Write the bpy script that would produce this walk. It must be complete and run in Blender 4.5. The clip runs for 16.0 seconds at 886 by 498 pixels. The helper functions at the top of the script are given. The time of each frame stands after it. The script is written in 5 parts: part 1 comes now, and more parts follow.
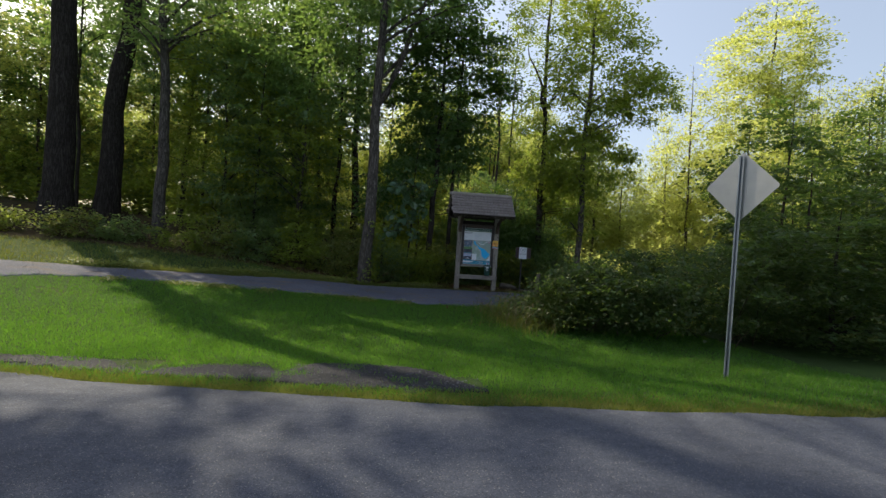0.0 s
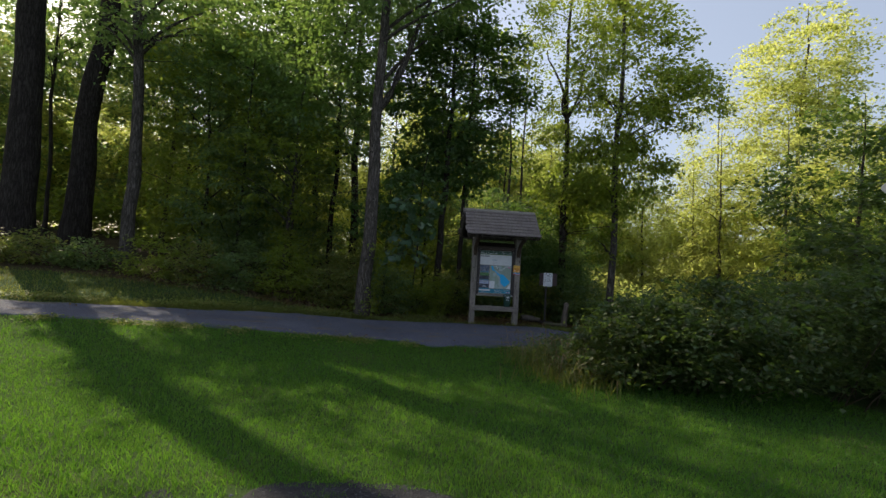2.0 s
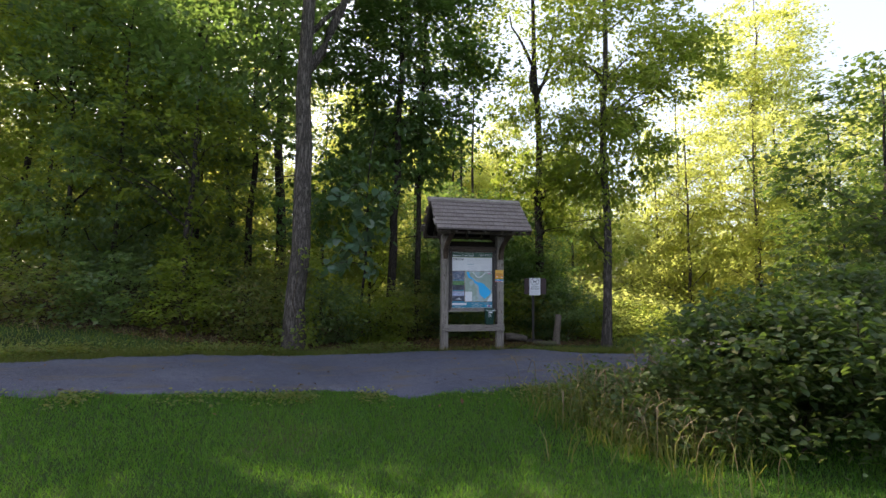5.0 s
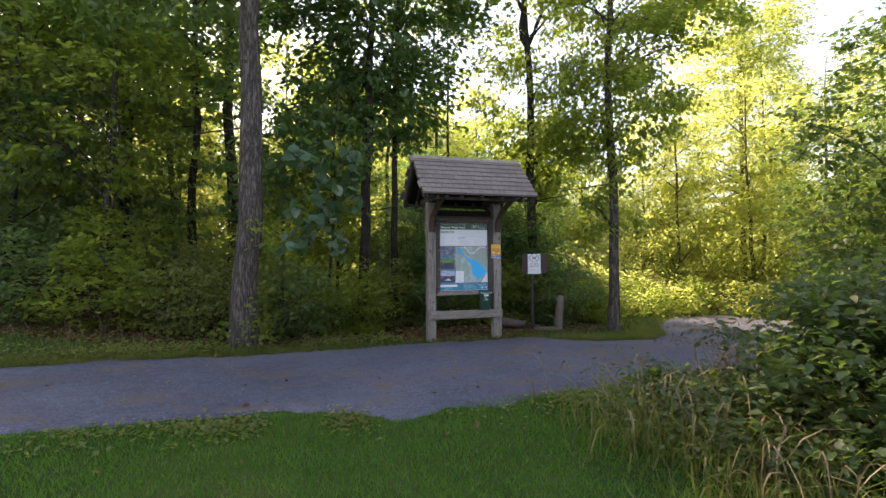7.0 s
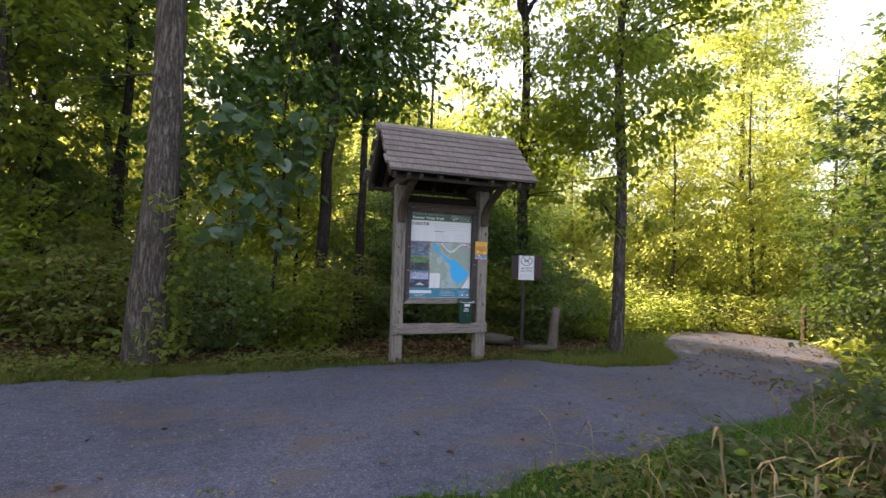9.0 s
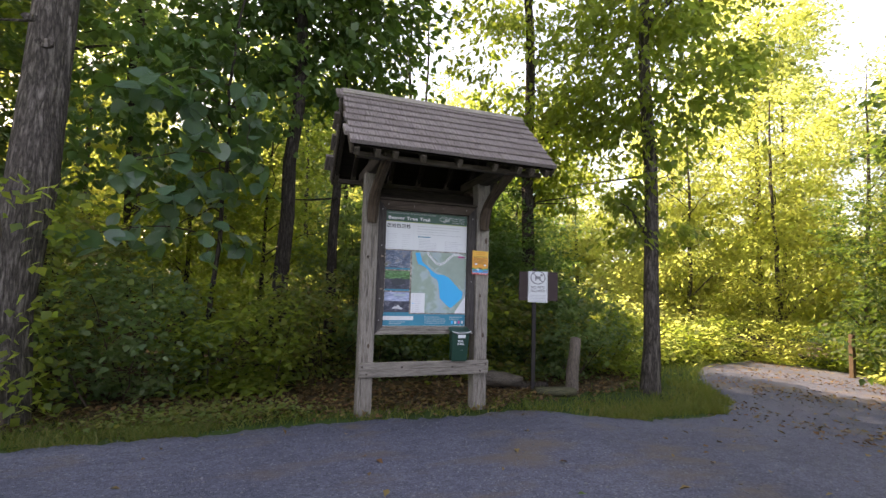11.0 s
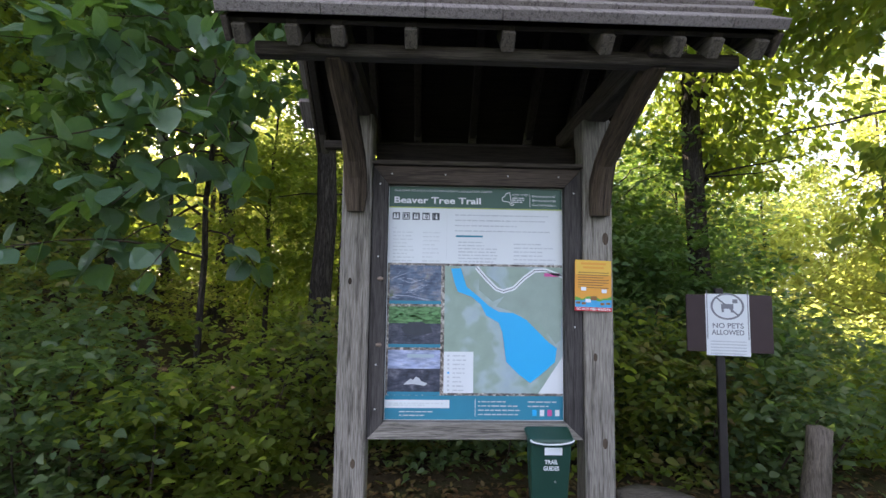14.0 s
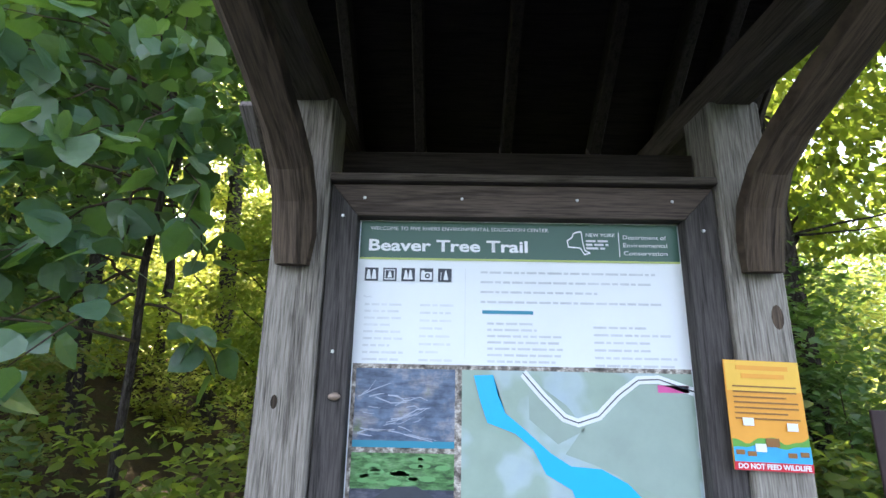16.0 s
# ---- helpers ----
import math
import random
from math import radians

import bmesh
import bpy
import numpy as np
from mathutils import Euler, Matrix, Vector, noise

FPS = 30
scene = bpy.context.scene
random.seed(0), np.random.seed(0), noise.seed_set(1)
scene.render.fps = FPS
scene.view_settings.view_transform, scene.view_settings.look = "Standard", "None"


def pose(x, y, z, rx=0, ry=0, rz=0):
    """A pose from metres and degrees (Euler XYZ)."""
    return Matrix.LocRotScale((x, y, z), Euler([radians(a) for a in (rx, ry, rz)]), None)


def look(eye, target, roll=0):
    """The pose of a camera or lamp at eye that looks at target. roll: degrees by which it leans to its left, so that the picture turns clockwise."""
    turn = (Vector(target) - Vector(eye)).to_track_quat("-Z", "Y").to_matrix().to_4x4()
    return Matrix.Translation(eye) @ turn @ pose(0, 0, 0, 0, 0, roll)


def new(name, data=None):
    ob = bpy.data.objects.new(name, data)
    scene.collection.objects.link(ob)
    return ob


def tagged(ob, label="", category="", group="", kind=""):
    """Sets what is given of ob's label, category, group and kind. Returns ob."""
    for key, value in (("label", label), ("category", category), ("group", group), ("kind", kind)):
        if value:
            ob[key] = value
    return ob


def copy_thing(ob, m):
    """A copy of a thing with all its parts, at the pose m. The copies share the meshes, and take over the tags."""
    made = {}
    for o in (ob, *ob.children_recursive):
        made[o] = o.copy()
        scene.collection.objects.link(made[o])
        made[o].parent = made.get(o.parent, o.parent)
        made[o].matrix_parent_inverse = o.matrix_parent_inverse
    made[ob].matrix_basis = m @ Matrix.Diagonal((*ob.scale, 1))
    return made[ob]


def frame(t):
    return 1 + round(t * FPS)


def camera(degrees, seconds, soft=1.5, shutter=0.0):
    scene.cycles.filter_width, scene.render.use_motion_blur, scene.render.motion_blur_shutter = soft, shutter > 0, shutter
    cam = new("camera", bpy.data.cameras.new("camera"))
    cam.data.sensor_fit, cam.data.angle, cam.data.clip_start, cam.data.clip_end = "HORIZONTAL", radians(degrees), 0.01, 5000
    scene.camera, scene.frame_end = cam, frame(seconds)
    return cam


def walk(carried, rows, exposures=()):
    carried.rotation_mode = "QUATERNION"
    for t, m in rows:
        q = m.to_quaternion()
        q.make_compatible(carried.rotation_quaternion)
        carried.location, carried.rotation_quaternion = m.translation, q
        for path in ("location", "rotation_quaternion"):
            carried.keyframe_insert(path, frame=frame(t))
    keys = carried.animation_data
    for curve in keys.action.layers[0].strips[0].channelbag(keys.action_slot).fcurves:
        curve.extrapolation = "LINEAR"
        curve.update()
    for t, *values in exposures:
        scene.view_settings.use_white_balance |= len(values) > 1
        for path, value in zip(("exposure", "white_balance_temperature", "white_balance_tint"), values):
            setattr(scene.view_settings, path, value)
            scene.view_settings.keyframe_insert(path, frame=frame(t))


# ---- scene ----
cam = camera(86.5, 16.0, soft=1.5)
# seconds, place in metres, yaw, pitch, roll in degrees
ROWS = [
    (0.0, -0.074, 0.429, 1.451, -5.76, -1.05, -3.60),
    (0.5, -0.046, 1.008, 1.473, -4.79, -0.58, -3.54),
    (1.0, -0.049, 1.631, 1.491, -6.30, 0.38, -3.73),
    (1.5, -0.061, 2.192, 1.499, -4.95, 1.08, -3.53),
    (2.0, -0.098, 2.792, 1.496, -5.38, 1.71, -3.29),
    (2.5, -0.130, 3.376, 1.480, -5.80, 2.34, -3.06),
    (3.0, -0.207, 3.972, 1.448, -6.82, 2.76, -2.62),
    (3.5, -0.263, 4.519, 1.408, -6.14, 3.22, -2.09),
    (4.0, -0.305, 5.087, 1.368, -8.89, 3.93, -1.32),
    (6.5, -0.291, 7.656, 1.259, -15.42, 2.78, -0.00),
    (7.0, -0.204, 8.054, 1.252, -17.08, 1.43, 0.43),
    (7.5, -0.067, 8.444, 1.251, -18.90, 1.04, 0.04),
    (8.0, 0.101, 8.870, 1.253, -19.65, 0.79, -1.01),
    (8.5, 0.281, 9.294, 1.257, -19.47, 0.97, -1.38),
    (9.0, 0.457, 9.72, 1.245, -19.38, 1.45, -1.84),
    (11.5, 1.433, 11.709, 1.130, -19.68, 5.37, -1.56),
    (12.0, 1.757, 12.090, 1.164, -16.59, 5.98, -1.73),
    (12.5, 1.977, 12.449, 1.214, -14.21, 6.19, -2.02),
    (13.0, 2.227, 12.858, 1.273, -8.73, 5.31, -1.56),
    (13.5, 2.363, 13.269, 1.337, -4.44, 4.18, -1.14),
    (14.0, 2.431, 13.682, 1.391, -1.98, 4.75, -0.81),
    (14.5, 2.477, 14.089, 1.438, -0.35, 6.39, -0.15),
    (15.0, 2.446, 14.418, 1.479, -1.94, 9.12, 0.47),
    (15.5, 2.476, 14.648, 1.511, -1.38, 11.99, -0.46),
    (16.0, 2.489, 14.833, 1.523, 0.67, 13.71, -1.08),
]
EXPOSURES = [(0.0, 0.31, 6230, 9), (1.0, 0.11, 6280, 10), (2.0, 0.21, 6350, 11), (3.0, 0.66, 6450, 12), (4.0, 1.0, 6450, 14), (7.0, 1.68, 6750, 19), (9.0, 1.76, 7050, 21), (12.5, 2.02, 7200, 21), (14.5, 2.3, 6400, 15), (16.0, 2.81, 6330, 13)]
walk(cam, [(t, pose(x, y, z, 90 + pitch, roll, yaw)) for t, x, y, z, yaw, pitch, roll in ROWS], EXPOSURES)
# ---- end camera ----

# ---- light ----
SUN_AZ, SUN_EL = 42.0, 39.0  # degrees to the west of +y, and above the horizon
world = bpy.data.worlds.new("sky")
scene.world = world
world.use_nodes = True
sky = world.node_tree.nodes.new("ShaderNodeTexSky")
sky.sky_type, sky.sun_disc = "NISHITA", False
sky.sun_elevation, sky.sun_rotation = radians(SUN_EL), radians(360 - SUN_AZ)
sky.air_density, sky.dust_density, sky.ozone_density = 1.0, 3.0, 0.8
background = world.node_tree.nodes["Background"]
whitened = world.node_tree.nodes.new("ShaderNodeMixRGB")  # even white added to the blue, for a paler sky and more ambient light
whitened.inputs[0].default_value, whitened.inputs[2].default_value = 0.3, (5.3, 5.4, 5.55, 1)
world.node_tree.links.new(sky.outputs[0], whitened.inputs[1])
world.node_tree.links.new(whitened.outputs[0], background.inputs[0])
background.inputs[1].default_value = 0.15
sun = new("sun", bpy.data.lights.new("sun", "SUN"))
sun.data.energy, sun.data.angle, sun.data.color = 5.0, radians(0.5), (1.0, 0.86, 0.62)
to_sun = Vector((-math.sin(radians(SUN_AZ)) * math.cos(radians(SUN_EL)), math.cos(radians(SUN_AZ)) * math.cos(radians(SUN_EL)), math.sin(radians(SUN_EL))))
sun.matrix_world = look(to_sun * 60, (0, 0, 0))


# ---- materials ----
def nodes_of(name, rough=0.8, spec=0.3):
    m = bpy.data.materials.new(name)
    m.use_nodes = True
    t = m.node_tree
    b = t.nodes["Principled BSDF"]
    b.inputs["Roughness"].default_value = rough
    b.inputs["Specular IOR Level"].default_value = spec
    return m, t, b


def add(t, kind, **values):
    n = t.nodes.new(kind)
    for k, v in values.items():
        n.inputs[k.replace("_", " ")].default_value = v
    return n


def ramp(t, source, stops):
    r = t.nodes.new("ShaderNodeValToRGB")
    e = r.color_ramp.elements
    e[0].position, e[0].color = stops[0][0], (*stops[0][1], 1)
    e[1].position, e[1].color = stops[-1][0], (*stops[-1][1], 1)
    for p, c in stops[1:-1]:
        x = e.new(p)
        x.color = (*c, 1)
    t.links.new(source, r.inputs[0])
    return r.outputs[0]


def noise_of(t, scale, detail=4.0, stretch=(1, 1, 1), coords="Object", turn=(0, 0, 0)):
    c = t.nodes.new("ShaderNodeTexCoord")
    mp = add(t, "ShaderNodeMapping", Scale=stretch, Rotation=turn)
    n = add(t, "ShaderNodeTexNoise", Scale=scale, Detail=detail, Roughness=0.6)
    t.links.new(c.outputs[coords], mp.inputs[0])
    t.links.new(mp.outputs[0], n.inputs["Vector"])
    return n.outputs[0]


def mixed(t, factor, a, b, how="MIX"):
    n = t.nodes.new("ShaderNodeMix")
    n.data_type, n.blend_type = "RGBA", how
    for socket, v in ((n.inputs[0], factor), (n.inputs[6], a), (n.inputs[7], b)):
        if isinstance(v, (int, float)):
            socket.default_value = v
        elif isinstance(v, tuple):
            socket.default_value = (*v, 1)
        else:
            t.links.new(v, socket)
    return n.outputs[2]


def bump(t, b, height, strength, distance=0.01):
    n = add(t, "ShaderNodeBump", Strength=strength, Distance=distance)
    t.links.new(height, n.inputs["Height"])
    t.links.new(n.outputs[0], b.inputs["Normal"])


def plain(name, color, rough=0.6, spec=0.4, metal=0.0, spread=0.15, scale=30.0):
    """Paint, print or metal with slight fading at two scales."""
    m, t, b = nodes_of(name, rough, spec)
    b.inputs["Metallic"].default_value = metal
    f = noise_of(t, scale, 5)
    g = noise_of(t, scale / 9, 3)
    lo, hi = tuple(c * (1 - spread) for c in color), tuple(min(1, c * (1 + spread)) for c in color)
    c = mixed(t, 0.5, ramp(t, f, [(0.3, lo), (0.7, hi)]), ramp(t, g, [(0.3, lo), (0.7, hi)]))
    t.links.new(c, b.inputs["Base Color"])
    return m


def wood(name, dark, light, axis, crack=0.5, rough=0.85):
    """Weathered timber, its grain along one axis."""
    m, t, b = nodes_of(name, rough, 0.2)
    s = [9.0, 9.0, 9.0]
    for k in axis:
        s["xyz".index(k)] = 0.42
    grain = noise_of(t, 7.0, 9, tuple(s))
    fine = noise_of(t, 24, 4, tuple(s))
    patch = noise_of(t, 1.7, 4)
    c = ramp(t, grain, [(0.33, tuple(x * 0.6 for x in dark)), (0.42, dark), (0.5, light), (0.57, tuple(x * 0.7 for x in light)), (0.66, tuple(min(1, x * 1.2) for x in light))])
    c = mixed(t, 0.55, c, ramp(t, fine, [(0.35, tuple(x * 0.75 for x in dark)), (0.6, light)]), "MIX")
    c = mixed(t, 0.6, c, ramp(t, patch, [(0.3, (0.55, 0.55, 0.55)), (0.65, (1, 1, 1))]), "MULTIPLY")
    info = t.nodes.new("ShaderNodeObjectInfo")
    c = mixed(t, 0.45, c, ramp(t, info.outputs["Random"], [(0, (0.6, 0.57, 0.55)), (1, (1.0, 1.0, 1.0))]), "MULTIPLY")
    t.links.new(c, b.inputs["Base Color"])
    bump(t, b, grain, crack, 0.006)
    return m


def foliage(name, tones, through_tone, share=0.45, gloss=0.35, rough=0.5):
    """Leaves: each one its own tone, a waxy front and light that shines through."""
    m, t, b = nodes_of(name, rough, gloss)
    geo = t.nodes.new("ShaderNodeNewGeometry")
    patch = noise_of(t, 0.35, 2)
    n = len(tones) - 1
    c = ramp(t, geo.outputs["Random Per Island"], [(i / n, x) for i, x in enumerate(tones)])
    c = mixed(t, 0.5, c, ramp(t, patch, [(0.3, (0.62, 0.7, 0.6)), (0.7, (1.15, 1.1, 1.0))]), "MULTIPLY")
    t.links.new(c, b.inputs["Base Color"])
    tr = t.nodes.new("ShaderNodeBsdfTranslucent")
    tc = mixed(t, 0.6, through_tone, ramp(t, geo.outputs["Random Per Island"], [(0, (0.75, 0.9, 0.6)), (0.5, (1, 1, 1)), (1, (1.15, 1.05, 0.8))]), "MULTIPLY")
    t.links.new(tc, tr.inputs[0])
    mix = add(t, "ShaderNodeMixShader", Fac=share)
    t.links.new(b.outputs[0], mix.inputs[1])
    t.links.new(tr.outputs[0], mix.inputs[2])
    t.links.new(mix.outputs[0], t.nodes["Material Output"].inputs[0])
    return m


def bark(name, dark, light, furrow=3.0):
    """Bark in long plaited ridges with dark furrows between them."""
    m, t, b = nodes_of(name, 0.95, 0.1)
    g = noise_of(t, 3.2 * furrow, 3, (2.0, 2.0, 0.26))
    h = noise_of(t, 6.5 * furrow, 3, (2.0, 2.0, 0.3))
    f = noise_of(t, 40, 4, (1, 1, 0.5))
    p = noise_of(t, 0.9, 4)
    ridge = ramp(t, g, [(0.36, (0.75, 0.75, 0.75)), (0.46, (0.35, 0.35, 0.35)), (0.5, (0, 0, 0)), (0.54, (0.4, 0.4, 0.4)), (0.66, (1, 1, 1))])
    small = ramp(t, h, [(0.42, (0.9, 0.9, 0.9)), (0.5, (0.35, 0.35, 0.35)), (0.58, (1, 1, 1))])
    height = mixed(t, 0.7, ridge, small, "MULTIPLY")
    c = ramp(t, height, [(0.05, tuple(x * 0.3 for x in dark)), (0.35, dark), (0.8, light)])
    c = mixed(t, 0.3, c, ramp(t, f, [(0.3, dark), (0.7, light)]))
    c = mixed(t, 0.5, c, ramp(t, p, [(0.35, (0.65, 0.67, 0.6)), (0.65, (1.1, 1.08, 1.05))]), "MULTIPLY")
    t.links.new(c, b.inputs["Base Color"])
    bump(t, b, height, 1.0, 0.03)
    return m


def earth(name, stops, scale, fine_scale, grit=0.5, rough=0.95, deep=0.02):
    m, t, b = nodes_of(name, rough, 0.15)
    a = noise_of(t, scale, 5)
    f = noise_of(t, fine_scale, 6)
    c = ramp(t, a, stops)
    c = mixed(t, 0.5, c, ramp(t, f, [(0.3, (0.45, 0.45, 0.45)), (0.7, (1.35, 1.35, 1.35))]), "MULTIPLY")
    t.links.new(c, b.inputs["Base Color"])
    bump(t, b, f, grit, deep)
    return m


def stony(name, base, speck, scale, patch_scale=0.5, strength=0.5, rough=0.85, soil=None):
    """Asphalt and gravel: stones of many greys in a binder, and broad worn patches."""
    m, t, b = nodes_of(name, rough, 0.3)
    c0 = t.nodes.new("ShaderNodeTexCoord")
    v = add(t, "ShaderNodeTexVoronoi", Scale=scale)
    t.links.new(c0.outputs["Object"], v.inputs["Vector"])
    f = noise_of(t, scale * 0.4, 6)
    p = noise_of(t, patch_scale, 5)
    sep = t.nodes.new("ShaderNodeSeparateColor")
    t.links.new(v.outputs["Color"], sep.inputs[0])
    c = ramp(t, sep.outputs[0], [(0.0, tuple(x * 0.55 for x in base)), (0.6, base), (0.93, base), (1.0, speck)])
    c = mixed(t, 0.5, c, ramp(t, f, [(0.3, (0.6, 0.6, 0.6)), (0.7, (1.3, 1.3, 1.3))]), "MULTIPLY")
    c = mixed(t, 0.6, c, ramp(t, p, [(0.3, (0.55, 0.55, 0.57)), (0.5, (0.95, 0.95, 0.96)), (0.72, (1.35, 1.3, 1.22))]), "MULTIPLY")
    clump = noise_of(t, 7.0, 5, (1, 1.6, 1))
    c = mixed(t, 0.55, c, ramp(t, clump, [(0.34, (0.66, 0.66, 0.68)), (0.5, (1, 1, 1)), (0.68, (1.2, 1.18, 1.14))]), "MULTIPLY")
    if soil:
        dirt = ramp(t, noise_of(t, 1.1, 7, (1, 2.2, 1)), [(0.52, (0, 0, 0)), (0.68, (0.75, 0.75, 0.75))])
        c = mixed(t, dirt, c, soil)
    t.links.new(c, b.inputs["Base Color"])
    bump(t, b, v.outputs["Distance"], strength, 0.012)
    return m


M_TURF = earth("turf_soil", [(0.3, (0.028, 0.048, 0.012)), (0.55, (0.04, 0.075, 0.016)), (0.75, (0.08, 0.085, 0.03))], 0.6, 45, 0.8)
M_LITTER = earth("leaf_litter", [(0.3, (0.035, 0.026, 0.016)), (0.5, (0.075, 0.052, 0.03)), (0.7, (0.05, 0.06, 0.02))], 1.5, 22, 1.0, deep=0.04)
M_ASPHALT = stony("asphalt", (0.078, 0.087, 0.118), (0.20, 0.20, 0.20), 150, 0.45, 0.35)
M_BROKEN = stony("broken_asphalt", (0.024, 0.025, 0.032), (0.09, 0.09, 0.095), 60, 1.6, 0.9)
M_GRAVEL = stony("crushed_stone", (0.102, 0.109, 0.158), (0.20, 0.205, 0.235), 95, 0.6, 0.6, soil=(0.125, 0.098, 0.075))
M_PEBBLE = plain("pebble", (0.145, 0.145, 0.165), 0.9, 0.2, 0, 0.35, 8)
M_BLADE = foliage("grass_blades", [(0.024, 0.080, 0.010), (0.036, 0.115, 0.014), (0.05, 0.135, 0.02), (0.10, 0.15, 0.03)], (0.22, 0.46, 0.04), 0.4, 0.25)
M_STRAW = foliage("dry_grass", [(0.145, 0.11, 0.065), (0.24, 0.19, 0.12), (0.19, 0.14, 0.09), (0.34, 0.285, 0.205)], (0.3, 0.22, 0.12), 0.2, 0.15)
M_WEED = foliage("verge_grass", [(0.045, 0.085, 0.016), (0.07, 0.11, 0.024), (0.12, 0.13, 0.038), (0.2, 0.17, 0.075)], (0.32, 0.36, 0.06), 0.35, 0.2)
M_LEAF = foliage("maple_leaves", [(0.046, 0.074, 0.018), (0.068, 0.10, 0.022), (0.09, 0.12, 0.026), (0.125, 0.135, 0.03)], (0.49, 0.60, 0.09), 0.5, 0.4)
# the wood's shade and blue skylight are put into these leaf tones
M_LEAF_SHADE = foliage("shaded_leaves", [(0.046, 0.08, 0.045), (0.07, 0.11, 0.056), (0.095, 0.135, 0.066), (0.12, 0.15, 0.07)], (0.33, 0.50, 0.11), 0.4, 0.6)
# sunlight is put into this tone: yellower, and more shines through
M_LEAF_SUN = foliage("sunlit_leaves", [(0.05, 0.08, 0.018), (0.085, 0.115, 0.025), (0.12, 0.14, 0.035), (0.16, 0.16, 0.045)], (0.71, 0.75, 0.22), 0.66)
M_LEAF_BUSH = foliage("shrub_leaves", [(0.022, 0.046, 0.018), (0.035, 0.064, 0.023), (0.05, 0.079, 0.03), (0.088, 0.085, 0.045)], (0.23, 0.35, 0.06), 0.34, 0.35)
M_LEAF_WOOD = foliage("undergrowth_leaves", [(0.05, 0.088, 0.034), (0.09, 0.135, 0.05), (0.12, 0.16, 0.06), (0.18, 0.15, 0.06), (0.14, 0.085, 0.045)], (0.42, 0.50, 0.08), 0.4, 0.35)
M_LEAF_BROAD = foliage("broad_leaves", [(0.040, 0.086, 0.032), (0.055, 0.11, 0.04), (0.07, 0.125, 0.045), (0.10, 0.15, 0.065)], (0.23, 0.385, 0.06), 0.33, 0.5, 0.42)
M_NEEDLE = foliage("pine_needles", [(0.02, 0.045, 0.014), (0.03, 0.06, 0.02), (0.045, 0.075, 0.025)], (0.08, 0.14, 0.02), 0.2, 0.3)
M_LITTER_LEAF = foliage("fallen_leaves", [(0.10, 0.05, 0.025), (0.16, 0.09, 0.045), (0.20, 0.15, 0.06), (0.09, 0.06, 0.04)], (0.2, 0.1, 0.03), 0.15, 0.2)
M_BARK = bark("grey_brown_bark", (0.075, 0.064, 0.059), (0.25, 0.22, 0.20))
M_BARK_DARK = bark("dark_bark", (0.055, 0.046, 0.042), (0.13, 0.112, 0.10), 4.0)
M_BARK_PINE = bark("pine_bark", (0.04, 0.033, 0.031), (0.10, 0.086, 0.08), 2.5)
M_TWIG = plain("twig", (0.07, 0.055, 0.04), 0.9, 0.1, 0, 0.3, 12)


# ---- mesh tools ----
def link(name, mesh, material, parent=None, label=""):
    mesh.materials.append(material) if material and not mesh.materials else None
    ob = new(name, mesh)
    ob.parent = parent
    if label:
        tagged(ob, label=label)
    return ob


def part(name, bm, material, parent, label=""):
    mesh = bpy.data.meshes.new(name)
    bmesh.ops.recalc_face_normals(bm, faces=bm.faces)
    bm.to_mesh(mesh)
    bm.free()
    return link(name, mesh, material, parent, label)


def thing(name, place, label, category, group="", kind=""):
    ob = new(name)
    ob.matrix_basis = place if isinstance(place, Matrix) else Matrix.Translation(place)
    return tagged(ob, label, category, group, kind)


def box(bm, size, centre, bevel=0.004, turn=None, wobble=0.0):
    """A board: a box with bevelled edges."""
    made = bmesh.ops.create_cube(bm, size=1)["verts"]
    m = Matrix.Translation(centre) @ (turn.to_4x4() if turn else Matrix()) @ Matrix.Diagonal((*size, 1))
    bmesh.ops.transform(bm, matrix=m, verts=made)
    if bevel:
        edges = list({e for v in made for e in v.link_edges})
        made = bmesh.ops.bevel(bm, geom=edges, offset=bevel, segments=1, affect="EDGES", profile=0.5)["verts"]
    if wobble:
        for v in made:
            v.co += Vector((random.uniform(-wobble, wobble), random.uniform(-wobble, wobble), random.uniform(-wobble, wobble)))
    return bm


def boxes(*items, **kw):
    bm = bmesh.new()
    for size, centre in items:
        box(bm, size, centre, **kw)
    return bm


def beam(bm, a, b, width, depth, bevel=0.006, up=(1, 0, 0)):
    """A timber from a to b; width runs along up."""
    a, b = Vector(a), Vector(b)
    z = (b - a).normalized()
    x = (Vector(up) - z * z.dot(Vector(up))).normalized()
    y = z.cross(x)
    turn = Matrix((x, y, z)).transposed()
    return box(bm, (width, depth, (b - a).length), (a + b) / 2, bevel, turn)


def arrays(name, verts, faces, smooth=False):
    """A mesh from numpy arrays of corners and of equal-sided faces."""
    mesh = bpy.data.meshes.new(name)
    n, k = faces.shape
    mesh.vertices.add(len(verts))
    mesh.vertices.foreach_set("co", np.ascontiguousarray(verts, dtype=np.float32).ravel())
    mesh.loops.add(n * k)
    mesh.loops.foreach_set("vertex_index", np.ascontiguousarray(faces, dtype=np.int32).ravel())
    mesh.polygons.add(n)
    mesh.polygons.foreach_set("loop_start", np.arange(0, n * k, k, dtype=np.int32))
    if smooth:
        mesh.polygons.foreach_set("use_smooth", np.ones(n, dtype=bool))
    mesh.update(calc_edges=True)
    return mesh


